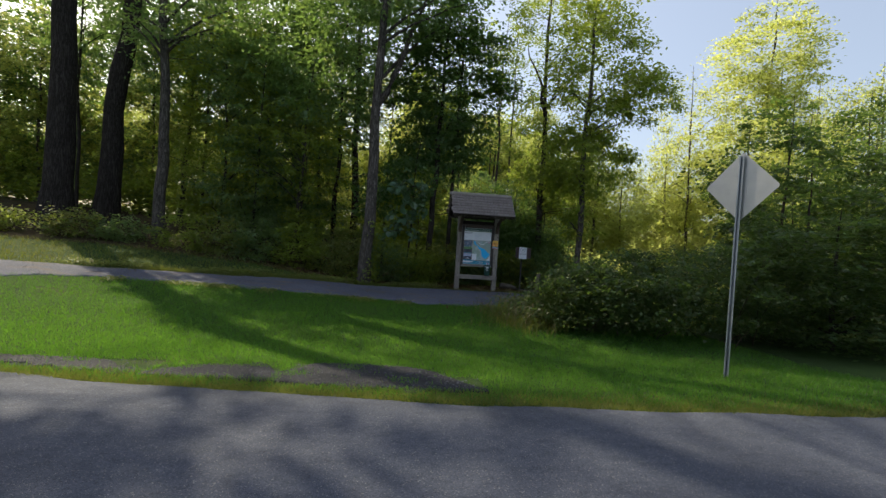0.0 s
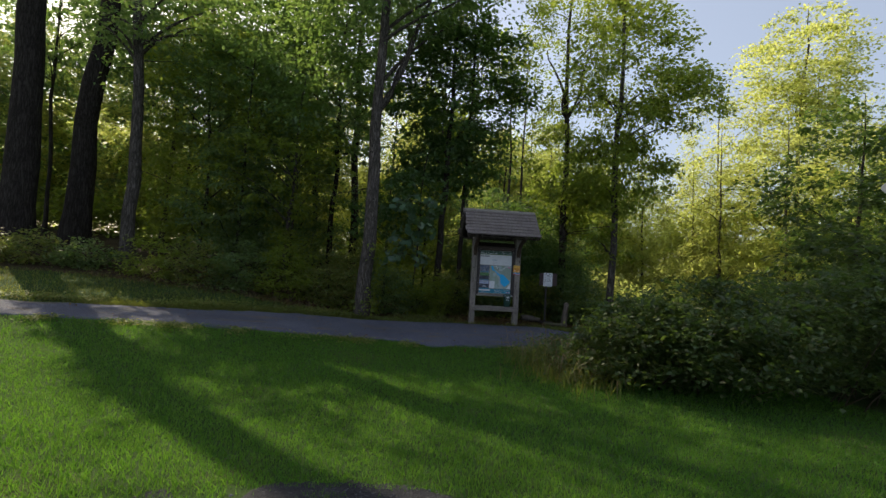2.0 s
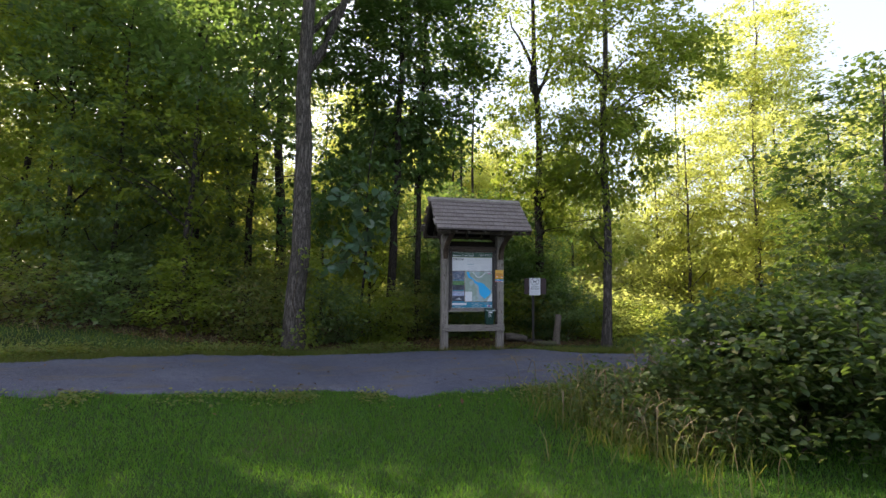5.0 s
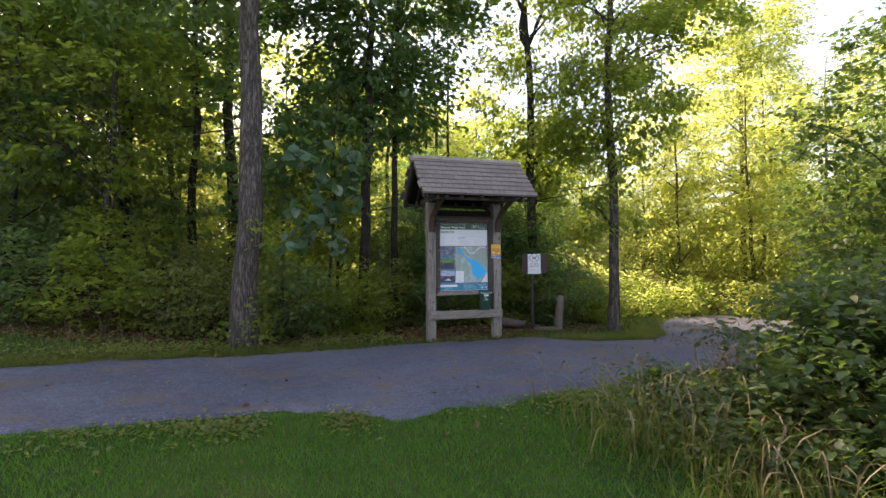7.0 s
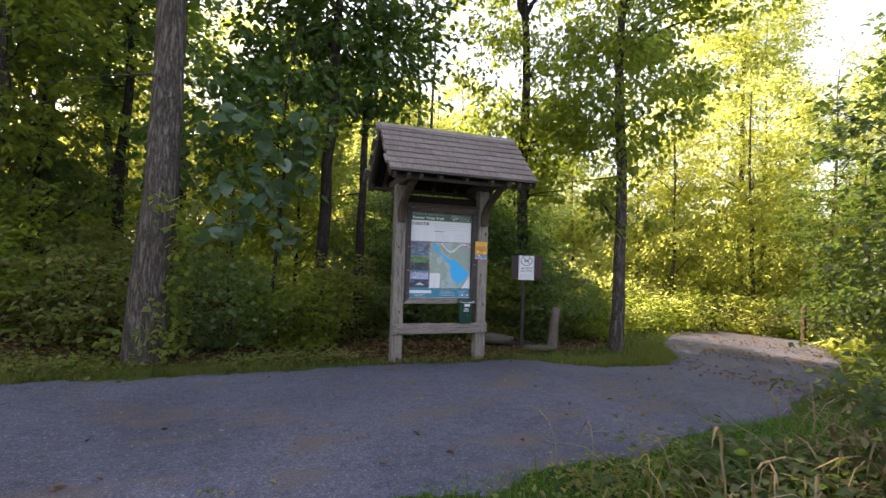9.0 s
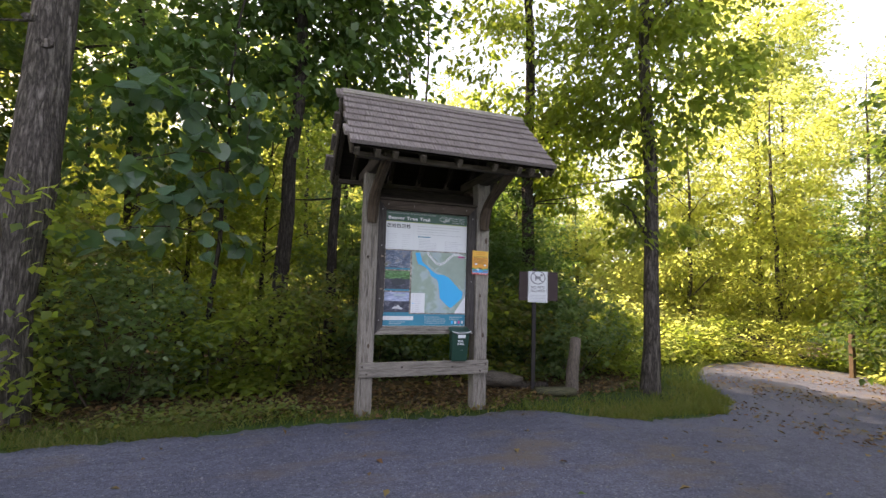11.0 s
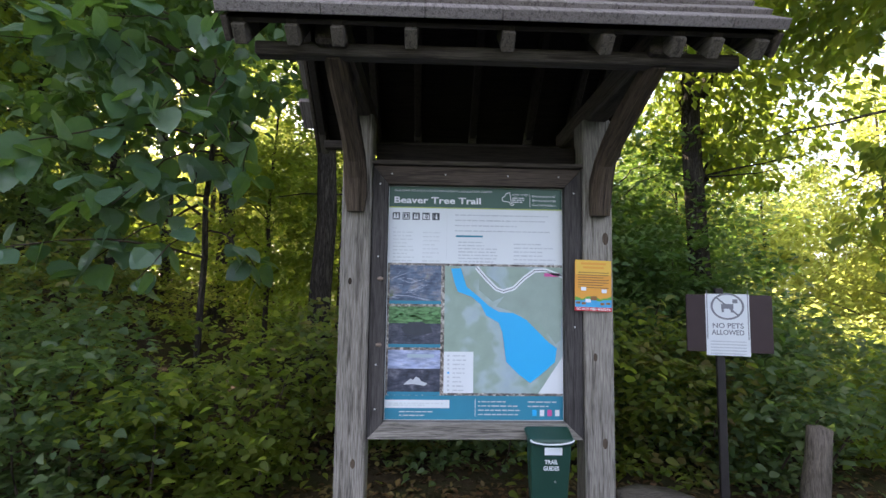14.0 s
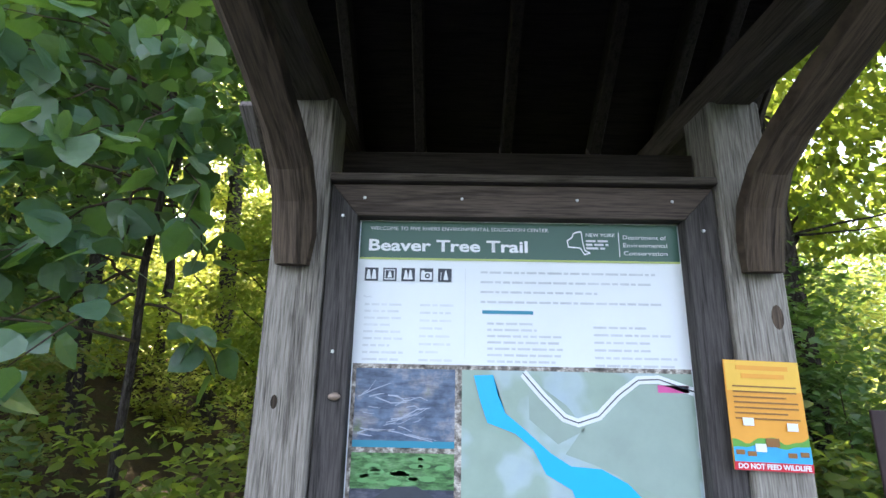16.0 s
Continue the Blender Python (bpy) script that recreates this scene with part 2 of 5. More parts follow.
def tube(path, radii, sides=8, rough=0.0, rng=None):
    """Corners and faces of a tapering tube along a path."""
    path, radii = np.asarray(path, float), np.asarray(radii, float)
    d = np.gradient(path, axis=0)
    d /= np.linalg.norm(d, axis=1, keepdims=True) + 1e-9
    ref = np.where(np.abs(d[:, 2:3]) > 0.9, [[1.0, 0, 0]], [[0, 0, 1.0]])
    u = np.cross(d, ref)
    u /= np.linalg.norm(u, axis=1, keepdims=True) + 1e-9
    v = np.cross(d, u)
    a = np.linspace(0, 2 * np.pi, sides, endpoint=False)
    r = radii[:, None]
    if rough and rng is not None:
        r = r * (1 + rng.normal(0, rough, (len(path), sides)))
    ring = path[:, None] + (u[:, None] * np.cos(a)[None, :, None] + v[:, None] * np.sin(a)[None, :, None]) * np.broadcast_to(r, (len(path), sides))[..., None]
    i, j = np.meshgrid(np.arange(len(path) - 1), np.arange(sides), indexing="ij")
    k = (j + 1) % sides
    f = np.stack([i * sides + j, i * sides + k, (i + 1) * sides + k, (i + 1) * sides + j], -1).reshape(-1, 4)
    return ring.reshape(-1, 3), f


def joined(pieces):
    vs, fs, n = [], [], 0
    for v, f in pieces:
        vs.append(v)
        fs.append(f + n)
        n += len(v)
    return np.concatenate(vs), np.concatenate(fs)


def leaf_arrays(points, length, rng, droop=0.35, flat=0.6, width=0.55, fold=0.18, out=None, fine=False):
    """Leaves as folded pointed blades: six corners, four triangles each where they are large."""
    n = len(points)
    a = rng.uniform(0, 2 * np.pi, n)
    axis = np.stack([np.cos(a), np.sin(a), rng.normal(-droop, 0.35, n)], 1)
    if out is not None:
        axis += out * 0.8
    axis /= np.linalg.norm(axis, axis=1, keepdims=True)
    up = np.stack([rng.normal(0, 1 - flat, n), rng.normal(0, 1 - flat, n), np.ones(n)], 1)
    side = np.cross(axis, up)
    side /= np.linalg.norm(side, axis=1, keepdims=True) + 1e-9
    nor = np.cross(side, axis)
    ln = (length * rng.uniform(0.65, 1.25, n))[:, None]
    w = ln * width * 0.5
    p0, p2 = points, points + axis * ln
    if fine:
        ring = [p0]
        for at, wide, lift in ((0.16, 0.72, 0.16), (0.42, 1.0, 0.2), (0.72, 0.68, 0.1)):
            ring.append(points + axis * ln * at + side * w * wide * rng.uniform(0.85, 1.15, (n, 1)) + nor * w * lift * 2 * fold / 0.2)
        ring.append(p2 - nor * w * 0.3)
        for at, wide, lift in ((0.72, 0.68, 0.1), (0.42, 1.0, 0.2), (0.16, 0.72, 0.16)):
            ring.append(points + axis * ln * at - side * w * wide * rng.uniform(0.85, 1.15, (n, 1)) + nor * w * lift * 2 * fold / 0.2)
        v = np.stack(ring, 1).reshape(-1, 3)
        b = np.arange(n)[:, None] * 8
        f = np.concatenate([b + [q] for q in ((0, 1, 7), (1, 2, 4), (2, 3, 4), (1, 4, 7), (4, 6, 7), (4, 5, 6))], 0)
        return v, f
    mid = points + axis * ln * 0.42
    p1, p3 = mid + side * w + nor * w * fold * 2, mid - side * w + nor * w * fold * 2
    v = np.stack([p0, p1, p2, p3], 1).reshape(-1, 3)
    b = np.arange(n)[:, None] * 4
    f = np.concatenate([b + [[0, 1, 2]], b + [[0, 2, 3]]], 0)
    return v, f


def sprays(rng, blobs, per, spread=0.5, thick=0.13, count=None, hollow=0.45):
    """Points for leaves, gathered into flat sprays inside ellipsoids (x, y, z, rx, ry, rz, sprays)."""
    pts, cores = [], []
    for x, y, z, rx, ry, rz, k in blobs:
        d = rng.normal(0, 1, (k, 3))
        d /= np.linalg.norm(d, axis=1, keepdims=True)
        c = np.array([x, y, z]) + d * np.array([rx, ry, rz]) * (hollow + (1 - hollow) * rng.uniform(0, 1, (k, 1)) ** 0.6)
        cores.append(c)
        s = spread * rng.uniform(0.55, 1.35, (k, 1, 1))
        q = rng.normal(0, 1, (k, per, 3)) * np.array([1, 1, thick / spread]) * s * 0.6
        q[..., 2] -= 0.12 * (q[..., 0] ** 2 + q[..., 1] ** 2) / spread
        pts.append((c[:, None] + q).reshape(-1, 3))
    return np.concatenate(pts), np.concatenate(cores)


def ease(u):
    u = np.clip(u, 0, 1)
    return u * u * (3 - 2 * u)


def ground_z(x, y):
    """The lie of the land: a road, a shallow swale of lawn, a level path, a bank on the west and a fall to the east."""
    x, y = np.asarray(x, float), np.asarray(y, float)
    z = -0.30 * ease((y - 4.0) / 4.5) + 0.12 * ease((y - 10) / 4)
    z = z + 0.055 * np.clip(-x - 0.5, 0, 25) * ease((y - 8) / 5) + 0.11 * np.clip(y - 14.5, 0, 12) * ease((-x - 1) / 4)
    z = z - 0.06 * np.clip(x - 4, 0, 20) * ease((y - 7) / 8)
    far = np.clip((np.hypot(x, y - 10) - 45) / 60, 0, 1)
    z = z * (1 - 0.4 * far)
    return z + 0.025 * np.sin(x * 1.3 + 0.7 * y) * np.sin(y * 1.1 - 0.4 * x) * ease((y - 5.2) / 2) * ease((13 - y) / 1.5 + ease((y - 16.5) / 2))


def gz(x, y):
    return float(ground_z(x, y))


def sheet(name, xs, ys, z_of, material):
    gx, gy = np.meshgrid(xs, ys, indexing="ij")
    v = np.stack([gx, gy, z_of(gx, gy)], -1).reshape(-1, 3)
    i, j = np.meshgrid(np.arange(len(xs) - 1), np.arange(len(ys) - 1), indexing="ij")
    n = len(ys)
    f = np.stack([i * n + j, (i + 1) * n + j, (i + 1) * n + j + 1, i * n + j + 1], -1).reshape(-1, 4)
    return link(name, arrays(name, v, f, True), material)


def band(name, xs, low, high, lift, material, rows=24, rough=0.06, seed=1):
    """A strip of surface between two wavering edges, its rim pressed into the ground."""
    rng = np.random.default_rng(seed)
    e = 0.05 / float(np.median(high(xs) - low(xs)))
    s = np.concatenate([[0.0], np.linspace(e, 1 - e, rows - 2), [1.0]])
    def ragged(k):
        w = np.zeros(len(xs))
        for step, amp in ((1, 0.35), (3, 0.5), (8, 0.8), (20, 1.0)):
            knots = rng.normal(0, 1, len(xs) // step + 3)
            w += amp * np.interp(np.arange(len(xs)) / step, np.arange(len(knots)), knots)
        return w * rough
    lo, hi = low(xs) + ragged(0), high(xs) + ragged(1)
    gx = np.repeat(xs[:, None], rows, 1)
    gy = lo[:, None] + (hi - lo)[:, None] * s[None]
    edge = np.where((s == 0) | (s == 1), 0.0, 1.0)
    gzz = ground_z(gx, gy) - 0.05 + (lift + 0.05) * edge[None] + 0.004 * np.sin(gx * 3.1) * np.sin(gy * 2.7)
    v = np.stack([gx, gy, gzz], -1).reshape(-1, 3)
    i, j = np.meshgrid(np.arange(len(xs) - 1), np.arange(rows - 1), indexing="ij")
    f = np.stack([i * rows + j, (i + 1) * rows + j, (i + 1) * rows + j + 1, i * rows + j + 1], -1).reshape(-1, 4)
    return link(name, arrays(name, v, f, True), material)


# ---- ground, road and path ----
def spaced(a, b, fine, reach):
    core = np.arange(a, b, fine)
    out = np.geomspace(fine * 2, reach, 34)
    return np.concatenate([(a - np.cumsum(np.diff(np.concatenate([[0], out]))))[::-1], core, b + np.cumsum(np.diff(np.concatenate([[0], out])))])


ground = tagged(sheet("ground", spaced(-16, 18, 0.2, 900), spaced(-2, 28, 0.2, 900), lambda x, y: ground_z(x, y), M_TURF),
                "mown green lawn soil sloping down from the road", "ground", kind="structure")


def curve(*pts):
    xs, ys = zip(*pts)
    return lambda x: np.interp(x, xs, ys)


ROAD_EDGE = curve((-40, 9.0), (-12, 6.4), (-3.7, 5.2), (-2.5, 4.95), (0, 4.64), (2.6, 4.55), (40, 4.6))
PATH_NEAR = curve((-40, 8.6), (-14, 10.9), (-8.6, 11.6), (-6.5, 12.2), (-3.5, 12.6), (-0.2, 12.7), (0.3, 12.62), (0.7, 12.28), (1.2, 12.45), (3.2, 12.6), (5.6, 13.2), (8, 14.2), (11.7, 16.2), (16, 19.5))
PATH_FAR = curve((-40, 10.4), (-14, 12.3), (-9.5, 12.9), (-7, 13.6), (-4.6, 14.5), (-2.2, 15.4), (-0.5, 15.85), (1.3, 15.98), (1.9, 16.02), (3.5, 15.98), (4.3, 15.75), (5.0, 15.5), (6.4, 15.75), (7.3, 16.4), (8.6, 17.9), (10.2, 19.4), (11.5, 20.4), (16, 22.3))
road = tagged(band("road", np.arange(-40, 40, 0.12), lambda x: ROAD_EDGE(x) * 0 - 3.4, ROAD_EDGE, 0.018, M_ASPHALT, 22, 0.03, 3),
              "grey worn asphalt road with tree shadows", "road", kind="structure")
trail = tagged(band("path", np.arange(-40, 16, 0.06), PATH_NEAR, PATH_FAR, 0.02, M_GRAVEL, 20, 0.06, 5),
               "grey crushed-stone path curving into the woods", "path", kind="structure")
shoulders = []
for k, (x0, x1, lo, hi) in enumerate((
        (-6.5, -2.55, curve((-6.5, 5.75), (-4, 5.5), (-2.5, 5.35)), curve((-6.5, 6.0), (-4.6, 6.25), (-3.4, 6.25), (-2.5, 5.45))),
        (-2.6, -1.2, curve((-2.6, 5.35), (-1.2, 5.15)), curve((-2.6, 5.5), (-2.2, 5.85), (-1.55, 6.1), (-1.2, 5.55))),
        (-1.25, 1.0, curve((-1.3, 5.15), (0, 4.9), (1.0, 4.85)), curve((-1.3, 5.5), (-0.9, 6.4), (0.1, 6.3), (0.5, 6.0), (1.0, 5.0))))):
    shoulders.append(tagged(band("road_shoulder", np.arange(x0, x1, 0.05), lo, hi, 0.016, M_BROKEN, 14, 0.075, 20 + k),
                            "crumbling dark asphalt patch at the lawn's edge", "road patch", kind="structure"))


def inside_path(x, y, margin=0.0):
    return (y > PATH_NEAR(x) - margin) & (y < PATH_FAR(x) + margin) & (x < 16)


def on_shoulder(x, y):
    a = (x > -6.5) & (x < -2.55) & (y > 5.5) & (y < 6.1)
    b = (x > -2.5) & (x < -1.25) & (y > 5.3) & (y < 5.85)
    c = (x > -1.15) & (x < 0.95) & (y > 5.05) & (y < 6.2 - 0.9 * np.clip(x - 0.3, 0, 1))
    return a | b | c


# woodland floor: a mat of litter under the trees
def litter_z(x, y):
    return ground_z(x, y) + 0.012


WOOD_EDGE = curve((-40, 13.5), (-14, 16.5), (-9, 17.2), (-4, 16.6), (-1, 16.4), (1.5, 16.35), (2.0, 16.2), (3.5, 16.2), (4, 16.6), (6.0, 17.0), (6.8, 17.6), (8.5, 20), (10, 22.5), (30, 24))
woods_floor = tagged(band("woodland_floor", np.arange(-40, 30, 0.2), WOOD_EDGE, lambda x: x * 0 + 60, 0.012, M_LITTER, 56, 0.12, 8),
                     "brown leaf litter under the trees", "ground", kind="structure")


# ---- grass ----
def blades(name, x, y, rng, height, width, lean, material, label, category, tris=1):
    n = len(x)
    z = ground_z(x, y)
    a, la = rng.uniform(0, 2 * np.pi, n), rng.uniform(0, 2 * np.pi, n)
    h = height * rng.uniform(0.5, 1.3, n)
    side = np.stack([np.cos(a), np.sin(a), 0 * a], 1) * (width * rng.uniform(0.7, 1.3, n))[:, None]
    bend = np.stack([np.cos(la), np.sin(la), 0 * la], 1) * (h * lean * rng.uniform(0.2, 1.4, n))[:, None]
    base = np.stack([x, y, z - 0.005], 1)
    up = np.stack([0 * h, 0 * h, h], 1)
    if tris == 1:
        v = np.stack([base - side, base + side, base + up + bend], 1).reshape(-1, 3)
        f = np.arange(n)[:, None] * 3 + [[0, 1, 2]]
    else:
        mid = base + up * 0.6 + bend * 0.3
        tip = base + up * 0.95 + bend * 1.2
        v = np.stack([base - side, base + side, mid + side * 0.8, mid - side * 0.8, tip], 1).reshape(-1, 3)
        b = np.arange(n)[:, None] * 5
        f = np.concatenate([b + [[0, 1, 2]], b + [[0, 2, 3]], b + [[3, 2, 4]]], 0)
    return tagged(link(name, arrays(name, v, f), material), label, category, kind="stuff")


rng = np.random.default_rng(11)
x, y = rng.uniform(-9, 7, 330000), rng.uniform(4.4, 13.2, 330000)
near = np.hypot(x, (y - 8) * 0.8)
patchy = 0.5 + 0.5 * np.sin(x * 2.1 + np.sin(y * 1.7)) * np.sin(y * 2.3 + np.sin(x * 1.3))
keep = (y > ROAD_EDGE(x) + 0.03 + 0.12 * patchy) & (y < PATH_NEAR(x) + 0.02 + 0.14 * patchy) & ~(on_shoulder(x, y) & (rng.uniform(0, 1, len(x)) > np.where(np.sin(x * 5.3 + 1) * np.sin(y * 6.1 + x) > 0.62, 0.75, 0.03))) & (rng.uniform(0, 1, len(x)) < np.clip(1.5 - near / 8, 0.3, 1))
lawn = blades("lawn_grass", x[keep], y[keep], rng, 0.055, 0.0045, 0.7, M_BLADE, "short mown green grass of the lawn", "grass")
x, y = rng.uniform(-14, 15, 78000), rng.uniform(12.0, 23.5, 78000)
keep = (y > PATH_FAR(x) - 0.06) & (y < WOOD_EDGE(x) + 0.15) & ~((x > -0.5) & (x < 6.2) & (y > 16.0) & (rng.uniform(0, 1, len(x)) > 0.18)) & (y > 12.5)
verge = blades("verge_grass", x[keep], y[keep], rng, 0.10, 0.005, 0.8, M_WEED, "uncut yellowing grass along the path's far side", "grass", 3)
x, y = rng.uniform(-6, 7, 26000), rng.normal(0, 0.22, 26000)
y = ROAD_EDGE(x) - 0.04 + np.abs(y)
keep = ~(on_shoulder(x, y) & (rng.uniform(0, 1, len(x)) > 0.12))
fringe = blades("road_edge_grass", x[keep], y[keep], rng, 0.05, 0.005, 0.9, M_WEED, "thin yellowed grass creeping over the road's edge", "grass")
x = rng.uniform(7.0, 17, 30000)
y = PATH_NEAR(x) - np.abs(rng.normal(0, 0.9, len(x)))
keep = x < 16
east_verge = blades("verge_grass", x[keep], y[keep], rng, 0.14, 0.006, 0.8, M_WEED, "sunlit uncut grass beside the bend of the path", "grass", 3)


x = rng.uniform(-7, 8, 36000)
y = PATH_FAR(x) - 0.1 + np.abs(rng.normal(0, 0.4, len(x)))
keep = ~((x > 0.8) & (x < 4.6) & (rng.uniform(0, 1, len(x)) > 0.22)) & (y < WOOD_EDGE(x) + 0.1) & ((y > PATH_FAR(x) + 0.04) | (np.sin(x * 5) * np.sin(x * 2.3) > 0.1))
blades("verge_grass", x[keep], y[keep], rng, 0.085, 0.0055, 1.0, M_WEED, "short yellowing grass creeping over the path's far edge", "grass")


# low broad-leaved weeds along the path's near edge
def leaf_scatter(name, x, y, rng, size, rise, material, label):
    p = np.stack([x, y, ground_z(x, y) + 0.02 + rise * rng.uniform(0, 1, len(x))], 1)
    v, f = leaf_arrays(p, size, rng, 0.1, 0.75, 0.75, 0.2)
    return tagged(link(name, arrays(name, v, f), material), label, "weeds", kind="stuff")


x = rng.uniform(-7, 3.6, 6000)
y = PATH_NEAR(x) + rng.normal(-0.12, 0.13, len(x)) - 0.25 * rng.uniform(0, 1, len(x)) ** 3
keep = np.sin(x * 3.7 + 2 * np.sin(x * 1.9)) + rng.normal(0, 0.35, len(x)) > 0.3
leaf_scatter("verge_weeds", x[keep], y[keep], rng, 0.05, 0.05, M_LEAF_WOOD, "low broad-leaved weeds creeping over the path's edge")
x = rng.uniform(-9, 2.0, 9000)
y = PATH_FAR(x) + 0.1 + np.abs(rng.normal(0.3, 0.3, len(x)))
keep = (np.sin(x * 2.3) + rng.normal(0, 0.6, len(x)) > 0) & (y < WOOD_EDGE(x) + 0.3)
leaf_scatter("verge_weeds", x[keep], y[keep], rng, 0.06, 0.12, M_LEAF_WOOD, "leafy weeds on the verge before the wood")


# loose stones on the path and road edge
def scatter_stones(name, x, y, rng, size, lift, material, label):
    n = len(x)
    octa = np.array([(1, 0, 0), (0, 1, 0), (-1, 0, 0), (0, -1, 0), (0, 0, 1), (0, 0, -0.6)], float)
    s = (size * rng.uniform(0.4, 1.5, n))[:, None, None] * rng.uniform(0.6, 1.2, (n, 6, 1)) * np.array([1, 1, 0.6])
    v = octa[None] * s + np.stack([x, y, ground_z(x, y) + lift], 1)[:, None]
    t = np.array([(0, 1, 4), (1, 2, 4), (2, 3, 4), (3, 0, 4), (1, 0, 5), (2, 1, 5), (3, 2, 5), (0, 3, 5)])
    f = (np.arange(n)[:, None, None] * 6 + t[None]).reshape(-1, 3)
    return tagged(link(name, arrays(name, v.reshape(-1, 3), f), material), label, "stones", kind="stuff")


x, y = rng.uniform(-9, 10, 10000), rng.uniform(11, 19, 10000)
keep = inside_path(x, y, -0.05)
scatter_stones("loose_gravel", x[keep], y[keep], rng, 0.011, 0.022, M_PEBBLE, "loose grey stones strewn over the path")
x, y = rng.uniform(-6, 1, 900), rng.uniform(4.8, 6.3, 900)
keep = on_shoulder(x, y)
scatter_stones("loose_gravel", x[keep], y[keep], rng, 0.012, 0.02, M_PEBBLE, "loose stones on the crumbling road edge")


# fallen leaves
def fallen(x, y, rng, label):
    p = np.stack([x, y, ground_z(x, y) + 0.03], 1)
    v, f = leaf_arrays(p, 0.07, rng, 0.0, 0.8, 0.6, 0.3)
    return tagged(link("fallen_leaves", arrays("fallen_leaves", v, f), M_LITTER_LEAF), label, "leaves", kind="stuff")


x, y = rng.uniform(-9, 8, 9000), rng.uniform(15.6, 19.5, 9000)
keep = (y > WOOD_EDGE(x) - 0.25)
fallen(x[keep], y[keep], rng, "brown fallen leaves at the foot of the shrubs")
x, y = rng.uniform(-4, 4.5, 2600), rng.uniform(16.2, 17.5, 2600)
fallen(x, y, rng, "reddish brown leaf litter round the trail board")
x, y = rng.uniform(-7, 8, 190), rng.uniform(11.8, 16.5, 190)
fallen(x, y, rng, "a few fallen leaves on the path")
x, y = rng.uniform(6.5, 15, 5200), rng.uniform(14, 22, 5200)
keep = inside_path(x, y, -0.1) & (np.sin(x * 1.7 + y) + rng.normal(0, 0.7, len(x)) > 0)
fallen(x[keep], y[keep], rng, "brown leaves strewn over the bend of the path")


# ---- trees ----
def wander(rng, a, b, n, sway):
    s = np.linspace(0, 1, n)[:, None]
    p = np.asarray(a) * (1 - s) + np.asarray(b) * s
    w = np.cumsum(rng.normal(0, sway, (n, 3)), 0)
    w -= s * w[-1]
    w[:, 2] *= 0.3
    return p + w


def tree(name, place, height, girth, crown, seed, leaf_mat, bark_mat, label, leaf=0.11, per=30, lean=(0, 0), limbs=12, forks=(), spread=0.55, category="tree", group="trees of the wood", stems=(), thick=0.13, droop=0.35, sides=10, width=0.6, dead=0):
    """A tree on its root: trunk with limbs, and a crown of leaf sprays. crown: ellipsoids relative to the root."""
    rng = np.random.default_rng(seed)
    root = thing(name, (place[0], place[1], gz(*place)), label, category, group)
    top = np.array([lean[0], lean[1], height])
    n = 16
    path = wander(rng, (0, 0, -0.15), top, n, 0.035 * height / 10)
    s = np.linspace(0, 1, n)
    radii = girth / 2 * ((1 - s) ** 0.8 * 0.92 + 0.08) * (1 + 0.3 * np.exp(-s * height / 0.3))
    pieces = [tube(path, radii, sides, 0.03, rng)]
    for z0, to, r0 in forks:
        k = np.interp(z0, path[:, 2], np.arange(n))
        a = np.array([np.interp(k, np.arange(n), path[:, c]) for c in range(3)])
        q = wander(rng, a, to, 9, 0.06)
        q[1:4, 0:2] += (np.asarray(to)[:2] - a[:2]) * 0.10
        pieces.append(tube(q, np.linspace(r0, 0.02, 9), 8, 0.04, rng))
    pts, cores = sprays(rng, crown, per, spread, thick)
    pick = rng.permutation(len(cores))[:limbs]
    for c in cores[pick]:
        r = np.hypot(c[0], c[1])
        z0 = np.clip(c[2] - rng.uniform(0.25, 0.9) * r - 0.2, height * 0.12, height * 0.95)
        a = np.array([np.interp(z0, path[:, 2], path[:, k]) for k in range(3)])
        r0 = np.clip(np.interp(z0, path[:, 2], radii) * 0.45, 0.012, 0.09)
        q = wander(rng, a, c, 7, 0.05)
        q[:, 2] += 0.10 * r * np.sin(np.linspace(0, np.pi, 7))
        pieces.append(tube(q, np.linspace(r0, 0.006, 7), 5))
    for _ in range(dead):
        z0 = rng.uniform(0.2, 0.55) * height
        a = np.array([np.interp(z0, path[:, 2], path[:, k]) for k in range(3)])
        ang = rng.uniform(0, 2 * np.pi)
        b = a + np.array([np.cos(ang), np.sin(ang), rng.uniform(-0.3, 0.3)]) * rng.uniform(0.5, 1.6)
        pieces.append(tube(wander(rng, a, b, 6, 0.05), np.linspace(0.018, 0.004, 6), 4))
    for i, (v, f) in enumerate(pieces):
        link("limb" if i else "trunk", arrays("limb" if i else "trunk", v, f, True), bark_mat, root)
    out = pts - np.array([0, 0, height * 0.6])
    out[:, 2] *= 0.3
    out /= np.linalg.norm(out, axis=1, keepdims=True) + 1e-6
    v, f = leaf_arrays(pts, leaf, rng, droop, 0.55, width, 0.2, out)
    link("crown", arrays("crown", v, f), leaf_mat, root)
    return root


